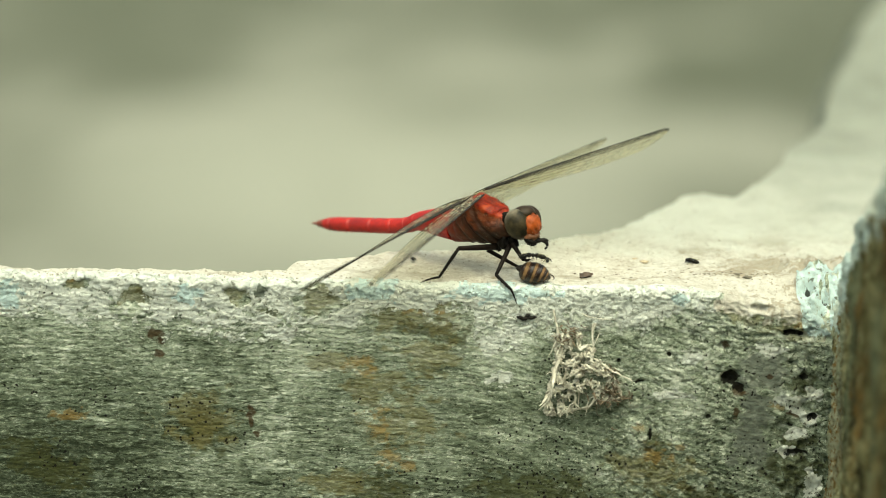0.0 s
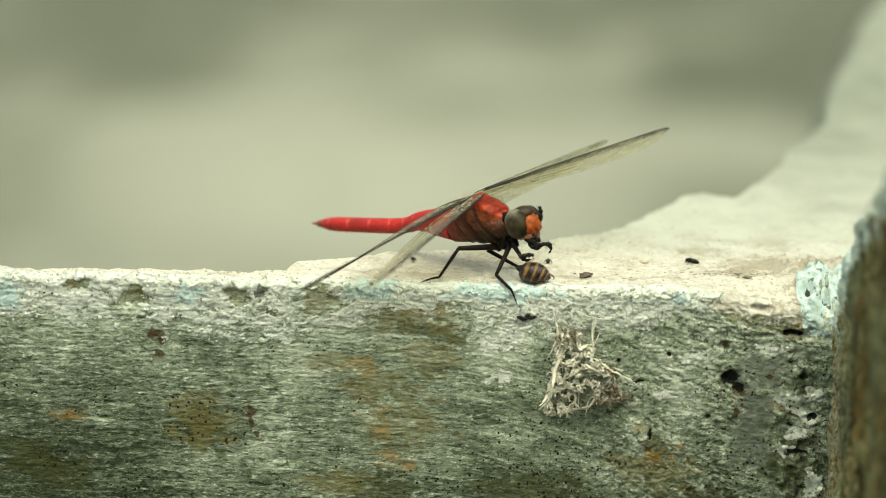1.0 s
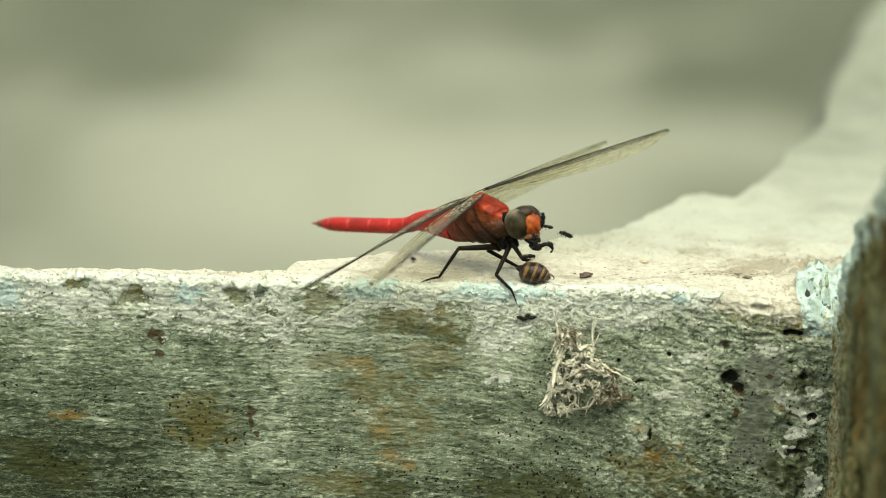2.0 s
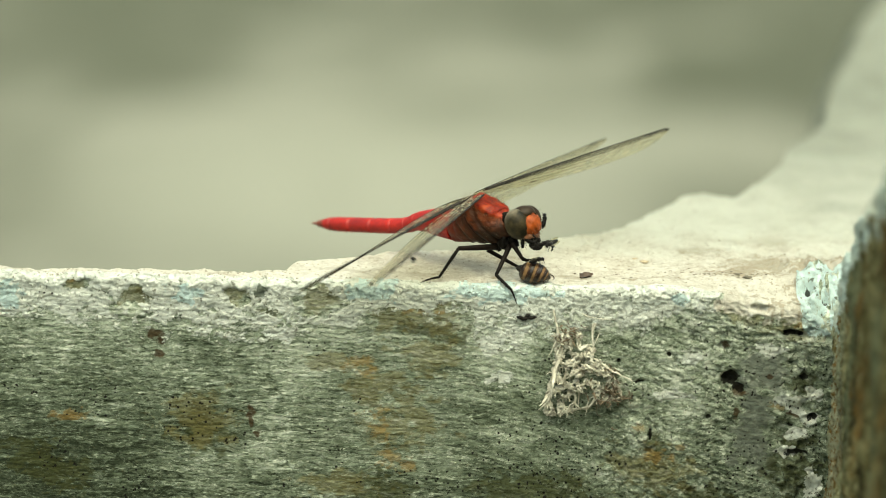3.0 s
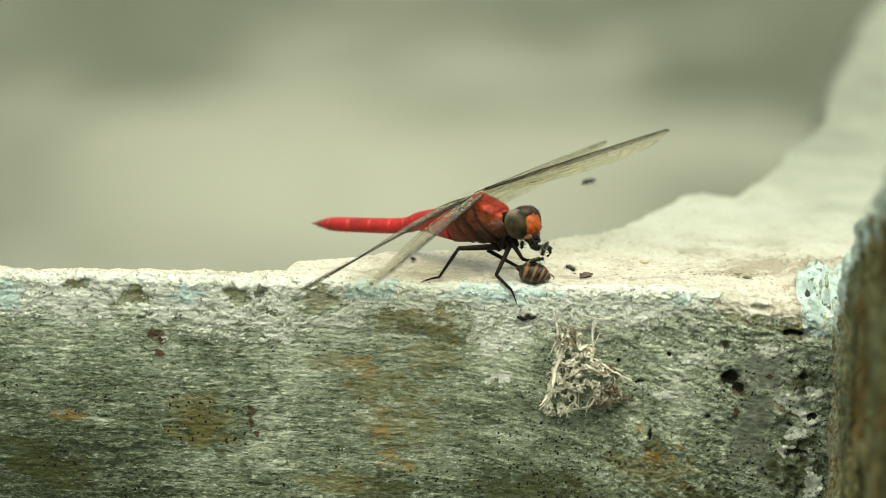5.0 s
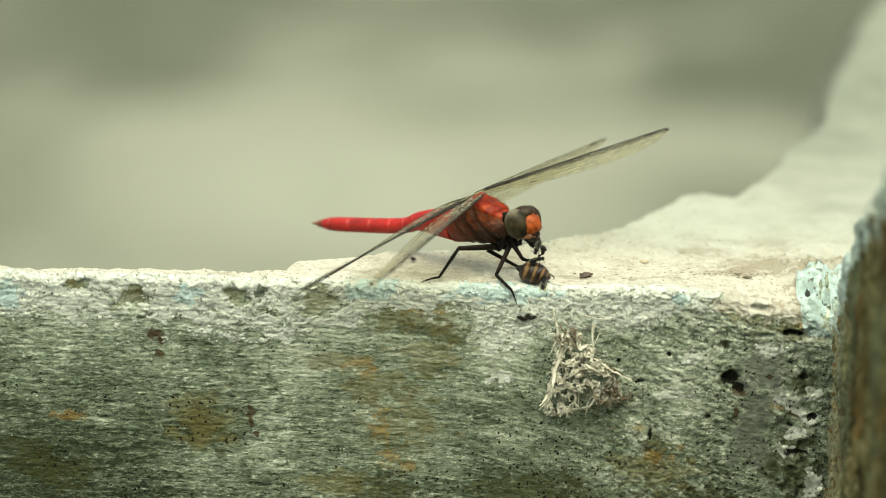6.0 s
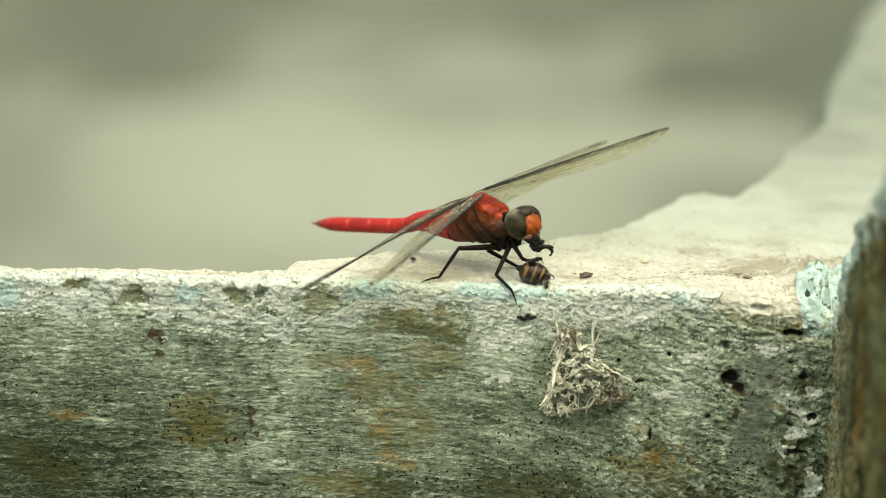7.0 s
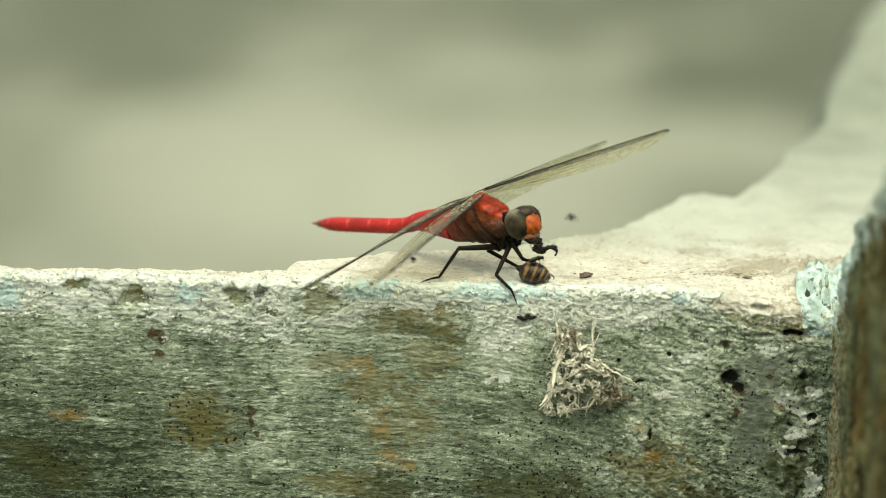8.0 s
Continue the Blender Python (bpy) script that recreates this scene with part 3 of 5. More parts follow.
def face_layers(x, y, z, flat):
    """The stains, paint and painted shade of wall_front, point by point."""
    zc = np.minimum(z, 0.0)
    s = along(x, zc)
    right = smooth01(x + 6 * fbm(x / 9, z / 9, 2), 8, 34)
    tone = 0.46 + 0.12 * fbm(x / 9, s / 0.42, 5, 0.7) * (1 - 0.6 * right) + 0.15 * fbm(x / 0.9, s / 0.35, 4, 0.78) + 0.16 * fbm(x / 8 + 9, s / 2.6, 5, 0.64)
    # highlights of the trowel ridges, painted as pale lines
    ridge_glint = smooth01(1 - 2 * np.abs(fbm(x / 16 + 7, s / 1.1, 4, 0.6)), 0.86, 0.98) * smooth01(fbm(x / 6 + 2, s / 1.2, 3), -0.1, 0.4)
    tone = tone + 0.3 * ridge_glint * (1 - 0.7 * right) + 0.07 * right + 0.17 * patches(x, zc, CHALK, 0.8, 2.4) + right * 0.16 * fbm(x / 1.6, s / 1.1, 4, 0.7)
    tone = tone + 0.16 * smooth01(zc, -15, -4) - 0.05 * smooth01(-zc, 17, 30) - 0.26 * smooth01(-x, 25, 58) * smooth01(-zc, 12, 26) + 0.07 * np.exp(-((x + 8) / 12) ** 2)
    tone = np.where(patches(x, zc, CHALK[2:3], 0.25) > 0.5, 0.72, tone)
    coat = paint_layer(x, zc) * (1 - smooth01(y, 1.2, 3.5))
    lump = smooth01(x - 0.35 * np.maximum(0.0, -z - 1.5) + 1.2 * fbm(x / 2, (y - z) / 2.5, 4), 50.0, 51.2) * (1 - smooth01(y + 3 * fbm(x / 3, y / 4, 3), 8, 13)) * smooth01(z, -7.5, -5)
    zone = lump
    lump = lump * (1 - 0.85 * smooth01(fbm(x / 1.1 + 2, (y - z) / 1.3, 5, 0.7), 0.2, 0.55))
    # ledge dirt; the first patch also paints the dragonfly's soft shadow
    under = ((1.0, 5.2, 9.0, 2.4), (-11.0, 6.0, 6.0, 1.6), (40.5, 9.8, 5.0, 1.8), (18.0, 6.5, 8.0, 1.2), (37.0, 24.0, 5.0, 2.4), (46.0, 15.0, 7.0, 5.0), (46.0, 30.0, 8.0, 4.0), (31.0, 6.0, 6.0, 1.0), (52.0, 45.0, 6.0, 6.0))
    dirt_shade = 0.55 * patches(x, y, under, 0.7, 2.0) + 0.34 * smooth01(fbm(x / 3, y / 1.8, 5, 0.7), 0.2, 0.8) + 0.5 * smooth01(x, 38, 52) * (1 - smooth01(y, 14, 34)) - 0.3 * smooth01(y, 45, 80)
    dirt_shade = dirt_shade + 0.55 * smooth01(fbm(x / 1.2 + 5, y / 0.9, 5, 0.72), 0.15, 0.6) * smooth01(x, 12, 32) * (1 - smooth01(y, 16, 34))
    # dark colour for the shade inside the holes of top_height
    top_pit_shade = patches(x, y, ((53.4, 2.2, 0.7, 0.9), (52.2, 4.8, 0.5, 0.8), (54.6, 4.0, 0.4, 0.5), (42.8, 2.0, 0.45, 0.6), (40.3, 1.9, 0.3, 0.4)), 0.4, 0.8) * smooth01(y, 0.2, 0.8) * 0.8
    specks = 0.75 * smooth01(fbm(x / 0.45 + 7, z / 0.4, 2), 0.78, 0.95) * smooth01(x, 20, 40)
    return {"tone": tone, "paint": np.maximum(np.maximum(coat, 0.85 * patches(x, zc, CRUST, 0.9, 1.6)), lump), "blue": np.maximum(patches(x, zc, ((-61.5, -2.6, 2.6, 2.0), (-10.0, -1.4, 4.0, 1.6), (8.0, -1.2, 6.0, 1.4), (14.0, -1.0, 3.0, 0.8), (-36.0, -2.4, 3.0, 1.4), (34.0, -1.4, 2.0, 0.8)), 0.7), 0.75 * smooth01(x, 47, 49) * smooth01(z, -9, -7)),
            "grey": patches(x, zc, GREY, 0.7), "moss": patches(x, zc, MOSS, 0.8), "umber": 0.9 * patches(x, zc, UMBER, 0.8, 2.0), "ochre": 0.85 * patches(x, zc, OCHRE, 0.9, 1.2), "rust": patches(x, zc, RUST, 0.7, 0.9),
            "pit_shade_specks": np.maximum(np.maximum(patches(x, zc, PITS[:4] + PITS[5:6] + PITS[8:10] + PITS[11:12] + PITS[14:], 0.5, 0.7) * (1 - flat), top_pit_shade), specks * (1 - flat)), "colony": np.maximum(patches(x, zc, COLONY, 0.9, 2.0), 0.8 * smooth01(fbm(x / 7 + 1, z / 5, 3), 0.55, 0.8)), "dirt_shade": dirt_shade, "flat": flat * (1 - zone)}


def build_wall():
    xs = np.concatenate([np.linspace(-400, -72, 20)[:-1], np.arange(-72, 62, 0.15), np.linspace(62, 150, 90)])
    rad = 1.1
    rows, flat = [], []
    for s in np.concatenate([np.linspace(330, 36, 14)[:-1], np.arange(36, rad, -0.15)]):
        z = -s - edge_drop(xs) * smooth01(-s, -9, -1)
        rows.append(np.stack([xs, -face_relief(xs, z), z], -1))
        bevel = 0.9 * smooth01(xs + 3 * fbm(xs / 3, z / 2, 3), 36, 42)
        flat.append(bevel * smooth01(z + edge_drop(xs) + 1.2 * fbm(xs / 1.5, z / 1.2, 4), -3.4, -1.4))
    for k in range(13):
        an = k / 12 * math.pi / 2
        y, s = rad * (1 - math.cos(an)), rad * (1 - math.sin(an))
        z = -s - edge_drop(xs) * (1 - 0.15 * k / 12)
        chip = 0.3 * fbm(xs / 1.3, xs * 0 + k * 0.08, 4)
        rows.append(np.stack([xs, y - face_relief(xs, z) * math.cos(an) - chip * math.sin(an), z - 0.5 * np.abs(chip)], -1))
        flat.append(0.9 * smooth01(xs + 3 * fbm(xs / 3, z / 2, 3), 36, 42))
    ridge = np.interp(xs, RIDGE_X, RIDGE_Y)
    ridge = ridge * (1 - 0.03 * smooth01(ridge, 20, 60)) + (0.4 + 0.012 * ridge) * fbm(xs / 3.5, xs * 0 + 8.8, 4)
    for w in np.linspace(0, 1, 150)[1:]:
        y = rad + (ridge - rad) * w ** 1.4
        z = top_height(xs, y) - edge_drop(xs) * 0.85 * (1 - smooth01(y, 0.5, 9))
        rows.append(np.stack([xs, y, z], -1))
        flat.append(smooth01(y + 2.4 * smooth01(xs, 35, 40) + 0.5 * fbm(xs / 3, y / 2, 3), 1.5, 2.6))
    for out, down in ((0.4, 0.15), (1.2, 0.7), (3, 2.6), (7, 7), (14, 16), (30, 40), (45, 90), (50, 340)):
        y = ridge + out * (0.7 + 0.01 * ridge)
        rows.append(np.stack([xs, y, top_height(xs, ridge) - down + 0.12 * down * fbm(xs / 6, xs * 0 + out, 3)], -1))
        flat.append(0 * xs + 1)
    p = np.array(rows)
    ob = grid_object("wall_front", p, WALL, face_layers(p[..., 0], p[..., 1], p[..., 2], np.array(flat)), True)
    tagged(ob, "weathered plaster wall with flaking pale paint and cream dusty top", "wall", kind="structure")


def build_stump():
    ys = np.concatenate([np.linspace(-330, -90, 30)[:-1], np.arange(-90, 6, 0.3), np.linspace(6, 30, 20)])
    crest = np.interp(ys, [-330, -120, -54.3, -38.7, -26, -13.6, -4, 0, 8, 30], [74, 56, 31.5, 23.3, 18.0, 10.4, 2.8, -0.8, -3.0, -6]) + 1.8 * fbm(ys / 6, ys * 0 + 1.5, 5, 0.65) * smooth01(-ys, -4, 8)
    rows, rad = [], 2.4
    face = lambda z: 0.6 * fbm(ys / 4, z / 5, 5, 0.65) + 0.5 * fbm(ys / 0.9, z / 1.6, 4, 0.7)
    crumble = lambda z: np.clip(1 - (crest - z) / 9, 0, 1) * smooth01(-ys, -2, 10) * (1.2 * fbm(ys / 2.6 + 4, z / 2.2, 5, 0.62) - 1.3 * smooth01(fbm(ys / 2.0, z / 1.7 + 6, 3), 0.2, 0.6))
    for s in np.concatenate([np.linspace(400, 60, 14)[:-1], np.arange(60, rad, -0.4)]):
        z = crest - s
        rows.append(np.stack([55.9 - face(z) - crumble(z), ys, z], -1))
    for k in range(12):
        an = k / 11 * math.pi / 2
        z = crest - rad * (1 - math.sin(an))
        x = 55.9 + rad * (1 - math.cos(an)) - (face(z) + crumble(z)) * math.cos(an)
        rows.append(np.stack([x, ys, z + 0.9 * fbm(ys / 1.8, ys * 0 + k * 0.2, 5, 0.65)], -1))
    for w in np.linspace(0, 1, 70)[1:]:
        x = 58.3 + 93 * w ** 1.5 + 0 * ys
        rows.append(np.stack([x, ys, crest + 1.6 * fbm(x / 4, ys / 4, 5, 0.65) + 0.25 * (x - 57)], -1))
    rows.append(np.stack([x + 0.5, ys, 0 * ys - 400], -1))
    p = np.array(rows)
    below = crest - p[..., 2]
    coat = smooth01(1.0 - below / np.interp(ys, [-70, -30, -8, 4], [10.5, 11.0, 11.0, 14.0]) + 0.55 * fbm(p[..., 1] / 4, p[..., 2] / 2.5, 6, 0.7), 0.3, 0.6)
    ob = grid_object("wall_side", p, STUMP, {"paint": np.maximum(coat, smooth01(p[..., 0], 57, 59))}, True)
    tagged(ob, "brown-stained broken masonry cross wall with pale crumbling top", "wall", kind="structure")


build_ground()
build_wall()
build_stump()

# ---- dragonfly ----
BODY = pose(0.00524, 0.009, 0.00725, 0, 0, -39) @ pose(0, 0, 0, 0, -11, 0)
TO_BODY = BODY.inverted()


def here(x, y, z):
    """A place on the ledge (mm) in the dragonfly's own space (mm)."""
    return tuple(TO_BODY @ Vector((x * MM, y * MM, z * MM)) * 1000)


def wing_mesh_parts(length, lead, trail, parent, m, vein_rng, twist, film, stout, faint):
    """A wing along +x, its leading edge on +y; lead and trail give the chord at u = 0..1."""
    levels = [1.0, 0.93, 0.87, 0.79, 0.71, 0.62, 0.53, 0.43, 0.33, 0.22, 0.11, 0.0]

    def place(u, f, k):
        y = trail(u) + (lead(u) - trail(u)) * f
        ridge = (0.11 if k % 2 else -0.05) * (1 - 0.75 * u)
        an = radians(twist[0] + (twist[1] - twist[0]) * u ** 0.65)
        return Vector((length * u, y * math.cos(an) - ridge * math.sin(an), y * math.sin(an) + ridge * math.cos(an)))

    us = np.linspace(0, 1, 41)
    bm = bmesh.new()
    g = [[bm.verts.new(place(u, f, k)) for k, f in enumerate(levels)] for u in us]
    for a, b in zip(g, g[1:]):
        for k in range(len(levels) - 1):
            bm.faces.new((a[k], b[k], b[k + 1], a[k + 1]))
    wing = part("wing", bm, film, parent, "clear yellowish net-veined wing", False)
    bm = bmesh.new()

    def strut(p, q, r):
        d = (q - p)
        if d.length < 1e-4:
            return
        d.normalize()
        s = d.cross(Vector((0, 0, 1)))
        s = s.normalized() if s.length > 1e-3 else Vector((1, 0, 0))
        t = d.cross(s)
        ends = [[bm.verts.new(e + (s * math.cos(a) + t * math.sin(a)) * r) for a in (0.5, 2.6, 4.7)] for e in (p, q)]
        for j in range(3):
            bm.faces.new((ends[0][j], ends[0][(j + 1) % 3], ends[1][(j + 1) % 3], ends[1][j]))

    for k, f in enumerate(levels):
        r = (0.1, 0.04, 0.075, 0.04, 0.055, 0.03, 0.04, 0.024, 0.03, 0.02, 0.024, 0.045)[k]
        for a, b in zip(us, us[1:]):
            strut(place(a, f, k), place(b, f, k), stout * r * (1.15 - 0.6 * a) * (1 if k < 4 else faint))
    for k in range(len(levels) - 1):
        u = 0.03
        while u < 0.985:
            strut(place(u, levels[k], k), place(min(1, u + vein_rng.uniform(-0.006, 0.006)), levels[k + 1], k + 1), stout * max(0.012, (0.042 if k < 5 else 0.03) - 0.03 * u) * (1 if k < 4 else faint))
            u += vein_rng.uniform(0.012, 0.023)
    part("vein_net", bm, VEIN, wing, "dark brown wing veins")
    bm = bmesh.new()
    top = [bm.verts.new(place(u, f, 0) + Vector((0, 0, h))) for h in (0.06, 0.0) for u, f in ((0.85, 1.0), (0.91, 1.0), (0.915, 0.9), (0.845, 0.9))]
    for f in ((0, 1, 2, 3), (7, 6, 5, 4), (0, 4, 5, 1), (1, 5, 6, 2), (2, 6, 7, 3), (3, 7, 4, 0)):
        bm.faces.new([top[j] for j in f])
    part("wing_spot", bm, SPOT, wing, "brown spot near the wing tip", False)
    wing.matrix_basis = m
    return wing


def fore_lead(u):
    return 1.1 * math.sin(math.pi * min(u * 0.55 + 0.12, 1)) * (1 if u < 0.95 else math.sqrt(max(0, 1 - ((u - 0.95) / 0.05) ** 2)) * 0.9 + 0.1) - 0.2


def fore_trail(u):
    w = 0.8 + 5.4 * math.sin(math.pi * min(1, u * 0.72 + 0.14)) ** 0.8
    return -w * (1 if u < 0.88 else math.sqrt(max(0.0, 1 - ((u - 0.88) / 0.12) ** 2)))


def hind_trail(u):
    w = 1.2 + 8.2 * (math.sin(math.pi * min(1, u ** 0.55 * 0.9 + 0.06))) ** 0.8 * (1 - 0.25 * u) + 2.6 * u
    return -w * (1 if u < 0.87 else math.sqrt(max(0.0, 1 - ((u - 0.87) / 0.13) ** 2)))


def wing_pose(base, tip):
    """The pose of a wing between two places on the ledge (mm), in the dragonfly's space."""
    b, t = Vector(here(*base)), Vector(here(*tip))
    ax = (t - b).normalized()
    fwd = Vector((1, 0, 0))
    ay = (fwd - ax * fwd.dot(ax)).normalized()
    az = ax.cross(ay)
    rot = Matrix((ax, ay, az)).transposed().to_4x4()
    return Matrix.Translation(b * MM) @ rot, (t - b).length


def build_leg(parent, joints, radii, rng, thick=1.0):
    """A leg: femur with tibia, tarsus and spines under it. joints: hip, knee, ankle, claw on the ledge (mm)."""
    p = [Vector(here(*j)) for j in joints]
    bm = bmesh.new()
    a, b = p[0], p[1]
    mid = a.lerp(b, 0.45)
    sweep(bm, [(*a, radii[0] * 1.1, radii[0] * 1.1), (*mid, radii[0], radii[0]), (*b, radii[0] * 0.75, radii[0] * 0.75)], 10, steps=8)
    leg = part("leg", bm, FEMUR, parent, "dark red-brown upper leg")
    bm = bmesh.new()
    sweep(bm, [(*b, radii[1] * 1.15, radii[1] * 1.15), (*b.lerp(p[2], 0.5), radii[1], radii[1]), (*p[2], radii[1] * 0.8, radii[1] * 0.8)], 8, steps=6)
    part("tibia", bm, BLACK, leg, "black spiny lower leg")
    bm = bmesh.new()
    c, d = p[2], p[3]
    bend = c.lerp(d, 0.5) + Vector((0, 0, 0.08))
    sweep(bm, [(*c, radii[1] * 0.75, radii[1] * 0.75), (*bend, radii[1] * 0.65, radii[1] * 0.6), (*d, radii[1] * 0.5, radii[1] * 0.4)], 8, steps=6)
    for s in (-1, 1):
        e = d + (d - bend).normalized() * 0.35 + Vector((0, 0.14 * s, -0.05))
        sweep(bm, [(*d, 0.06, 0.06), (*e, 0.02, 0.02)], 5)
    part("tarsus", bm, BLACK, leg, "thin black clawed foot")
    bm = bmesh.new()
    for (q, r, n, size) in ((a, b, 7, 0.5), (b, p[2], 9, 0.75)):
        ax = (r - q).normalized()
        out = ax.cross(Vector((rng.uniform(-0.3, 0.3), 1, 0.2))).normalized()
        if out.z > 0:
            out = -out
        for k in range(n):
            o = q.lerp(r, 0.18 + 0.8 * k / n)
            e = o + (out + ax * 0.5 + Vector((0, rng.uniform(-0.4, 0.4), 0))).normalized() * size * rng.uniform(0.7, 1.1)
            sweep(bm, [(*o, 0.06, 0.06), (*e, 0.018, 0.018)], 4)
    part("spines", bm, BLACK, leg, "fine black leg spines")
    return leg


def build_dragonfly():
    rng = random.Random(11)
    fly = thing("dragonfly", BODY, "red dragonfly perched on the wall edge eating a bee", "dragonfly")
    # thorax
    bm = bmesh.new()
    sweep(bm, [(-6.2, 0, -1.0, 1.2, 1.3), (-4.8, 0, -0.95, 1.9, 1.95), (-2.6, 0, -0.4, 2.65, 2.85), (0, 0, 0.15, 3.0, 3.6),
               (2.2, 0, 0.1, 2.7, 3.3), (3.8, 0, -0.3, 1.9, 2.5), (4.8, 0, -0.3, 1.0, 1.3)], 72, steps=64)
    for v in bm.verts:
        if v.co.z < 0:
            v.co.x -= 0.5 * v.co.z * smooth01(v.co.x, -3.0, 2.0)
        v.co.z -= 0.65 * max(0.0, v.co.z + 0.75 * v.co.x - 4.0) * smooth01(v.co.x, 0.2, 1.5)
        out = Vector((0, v.co.y, v.co.z)).normalized()
        q, lift = v.co.x + 0.55 * v.co.z, v.co.z + 0.57 * v.co.x
        plate = smooth01(lift, 2.9, 3.3) * smooth01(v.co.x, 0.2, 0.9)
        seam = max(math.exp(-((q - k) / 0.28) ** 2) for k in SUTURES) * (1 - plate)
        v.co += out * (noise.noise(v.co * 0.8) * 0.22 + noise.noise(v.co * 2.3) * 0.1 + 0.2 * plate - 0.28 * seam)
    thorax = part("thorax", bm, THORAX, fly, "dark maroon thorax with orange-red front")
    bm = bmesh.new()
    for k in range(520):
        an, x = (rng.uniform(0.2, 2.9) if k % 3 else rng.uniform(-1.2, 4.3)), rng.uniform(-2.2, 4.3)
        half = 3.0 * math.sqrt(max(0.05, 1 - (x / 5.6) ** 2))
        o = Vector((x, half * 0.95 * math.cos(an), half * 1.12 * math.sin(an)))
        e = o * 1.0 + (Vector((rng.uniform(-0.3, 0.3), math.cos(an), math.sin(an))) + Vector((-0.2, rng.uniform(-0.4, 0.4), rng.uniform(-.3, .3)))) * rng.uniform(0.5, 1.1)
        sweep(bm, [(*o, 0.011, 0.011), (*e, 0.004, 0.004)], 3)
    part("thorax_hairs", bm, HAIR, thorax, "fine pale hairs")
    # humps that carry the wings
    for x, w, h in ((0.2, 1.4, 2.95), (-2.4, 1.2, 1.9)):
        bm = bmesh.new()
        ball(bm, (x, 0, h), (1.4, w, 0.7), 3, rough=0.35, seed=x)
        part("wing_base", bm, ROOT, thorax, "dark red plate between the wings")
    # neck
    bm = bmesh.new()
    sweep(bm, [(4.2, 0, -0.2, 1.1, 1.3), (5.8, 0, 0.3, 0.7, 0.9)], 12, steps=4)
    part("neck", bm, BLACK, fly)
    # abdomen, segment by segment
    spine = curve_points([(-4.6, 0, -0.7, 2.1, 2.2), (-7.3, 0, -0.15, 1.9, 2.1), (-11.3, 0, 0.1, 1.4, 1.4), (-13.6, 0, -0.35, 1.18, 1.15), (-17, 0, -0.45, 1.2, 1.12), (-22, 0, -0.25, 1.25, 1.1),
                          (-28.0, 0, 0.05, 1.12, 1.02), (-31.2, 0, 0.2, 0.45, 0.42)], 60)
    cuts = [0, 5, 11, 18, 26, 33, 40, 46, 52, 56, 60]
    for k, (i, j) in enumerate(zip(cuts, cuts[1:])):
        seg = spine[i:j + 2].copy()
        seg[-1, 3:] *= 0.965 if j < 60 else 1.0
        bm = bmesh.new()
        sweep(bm, [tuple(r) for r in seg], 24)
        part("abdomen_segment", bm, RED if k < 9 else TAIL, fly, "bright red abdomen ring" if k < 9 else "dull red tail tip")
    for s in (-1, 1):
        bm = bmesh.new()
        sweep(bm, [(-30.6, 0.25 * s, 0.25, 0.2, 0.2), (-31.6, 0.3 * s, 0.3, 0.18, 0.17), (-32.4, 0.22 * s, 0.3, 0.05, 0.05)], 8, steps=5)
        part("tail_clasper", bm, TAIL, fly)
    # head
    hx, hy, hz = here(11.3, 4.0, 8.1)
    bm = bmesh.new()
    ball(bm, (hx - 0.1, hy, hz - 0.1), (1.6, 2.3, 2.2), 3)
    head = part("head", bm, EYE_TOP, fly, "large dark head")
    for s in (-1, 1):
        bm = bmesh.new()
        ball(bm, (hx + 0.0, hy + 1.35 * s, hz + 0.15), (1.82, 1.7, 2.25), 4, Matrix.Rotation(radians(-14 * s), 3, 'X'))
        part("eye", bm, EYE_M if s < 0 else EYE_TOP, head, "glossy brown-grey compound eye")
    bm = bmesh.new()
    ball(bm, (hx + 0.35, hy, hz + 1.45), (1.65, 1.7, 1.15), 3)
    part("crown", bm, EYE_TOP, head, "dark brown glossy upper eye")
    bm = bmesh.new()
    ball(bm, (hx + 1.7, hy, hz - 0.1), (1.0, 1.5, 1.75), 4, rough=0.16, seed=2)
    for v in bm.verts:
        if v.co.z > hz + 0.4:
            v.co.x -= 0.25 * (v.co.z - hz - 0.4)
    part("frons", bm, FACE, head, "orange face plate")
    bm = bmesh.new()
    ball(bm, (hx + 1.55, hy, hz + 1.3), (0.5, 0.65, 0.5), 3)
    part("vertex_knob", bm, FACE, head, "orange knob between the eyes")
    bm = bmesh.new()
    ball(bm, (hx + 1.35, hy, hz - 1.75), (1.0, 1.35, 0.75), 3, rough=0.25)
    part("lip", bm, LIP, head, "tawny brown lip")
    for s in (-1, 1):
        bm = bmesh.new()
        sweep(bm, [(hx + 1.0, hy + 0.9 * s, hz - 2.0, 0.5, 0.45), (hx + 1.7, hy + 0.8 * s, hz - 2.5, 0.4, 0.35), (hx + 2.3, hy + 0.3 * s, hz - 2.75, 0.12, 0.12)], 10, steps=6)
        part("mandible", bm, BLACK, head, "black jaw")
        bm = bmesh.new()
        sweep(bm, [(hx + 1.9, hy + 0.5 * s, hz + 1.3, 0.05, 0.05), (hx + 2.9, hy + 0.9 * s, hz + 2.0, 0.012, 0.012)], 5)
        part("antenna", bm, BLACK, head)
    bm = bmesh.new()
    for k in range(90):
        d = Vector((rng.uniform(0.1, 1), rng.uniform(-1, 1), rng.uniform(-1, 0.8))).normalized()
        o = Vector((hx + 1.5, hy, hz - 0.3)) + Vector((d.x * 1.1, d.y * 1.5, d.z * 1.9))
        e = o + d * rng.uniform(0.3, 0.6)
        sweep(bm, [(*o, 0.02, 0.02), (*e, 0.006, 0.006)], 3)
    part("face_hairs", bm, HAIR, head, "fine pale hairs")
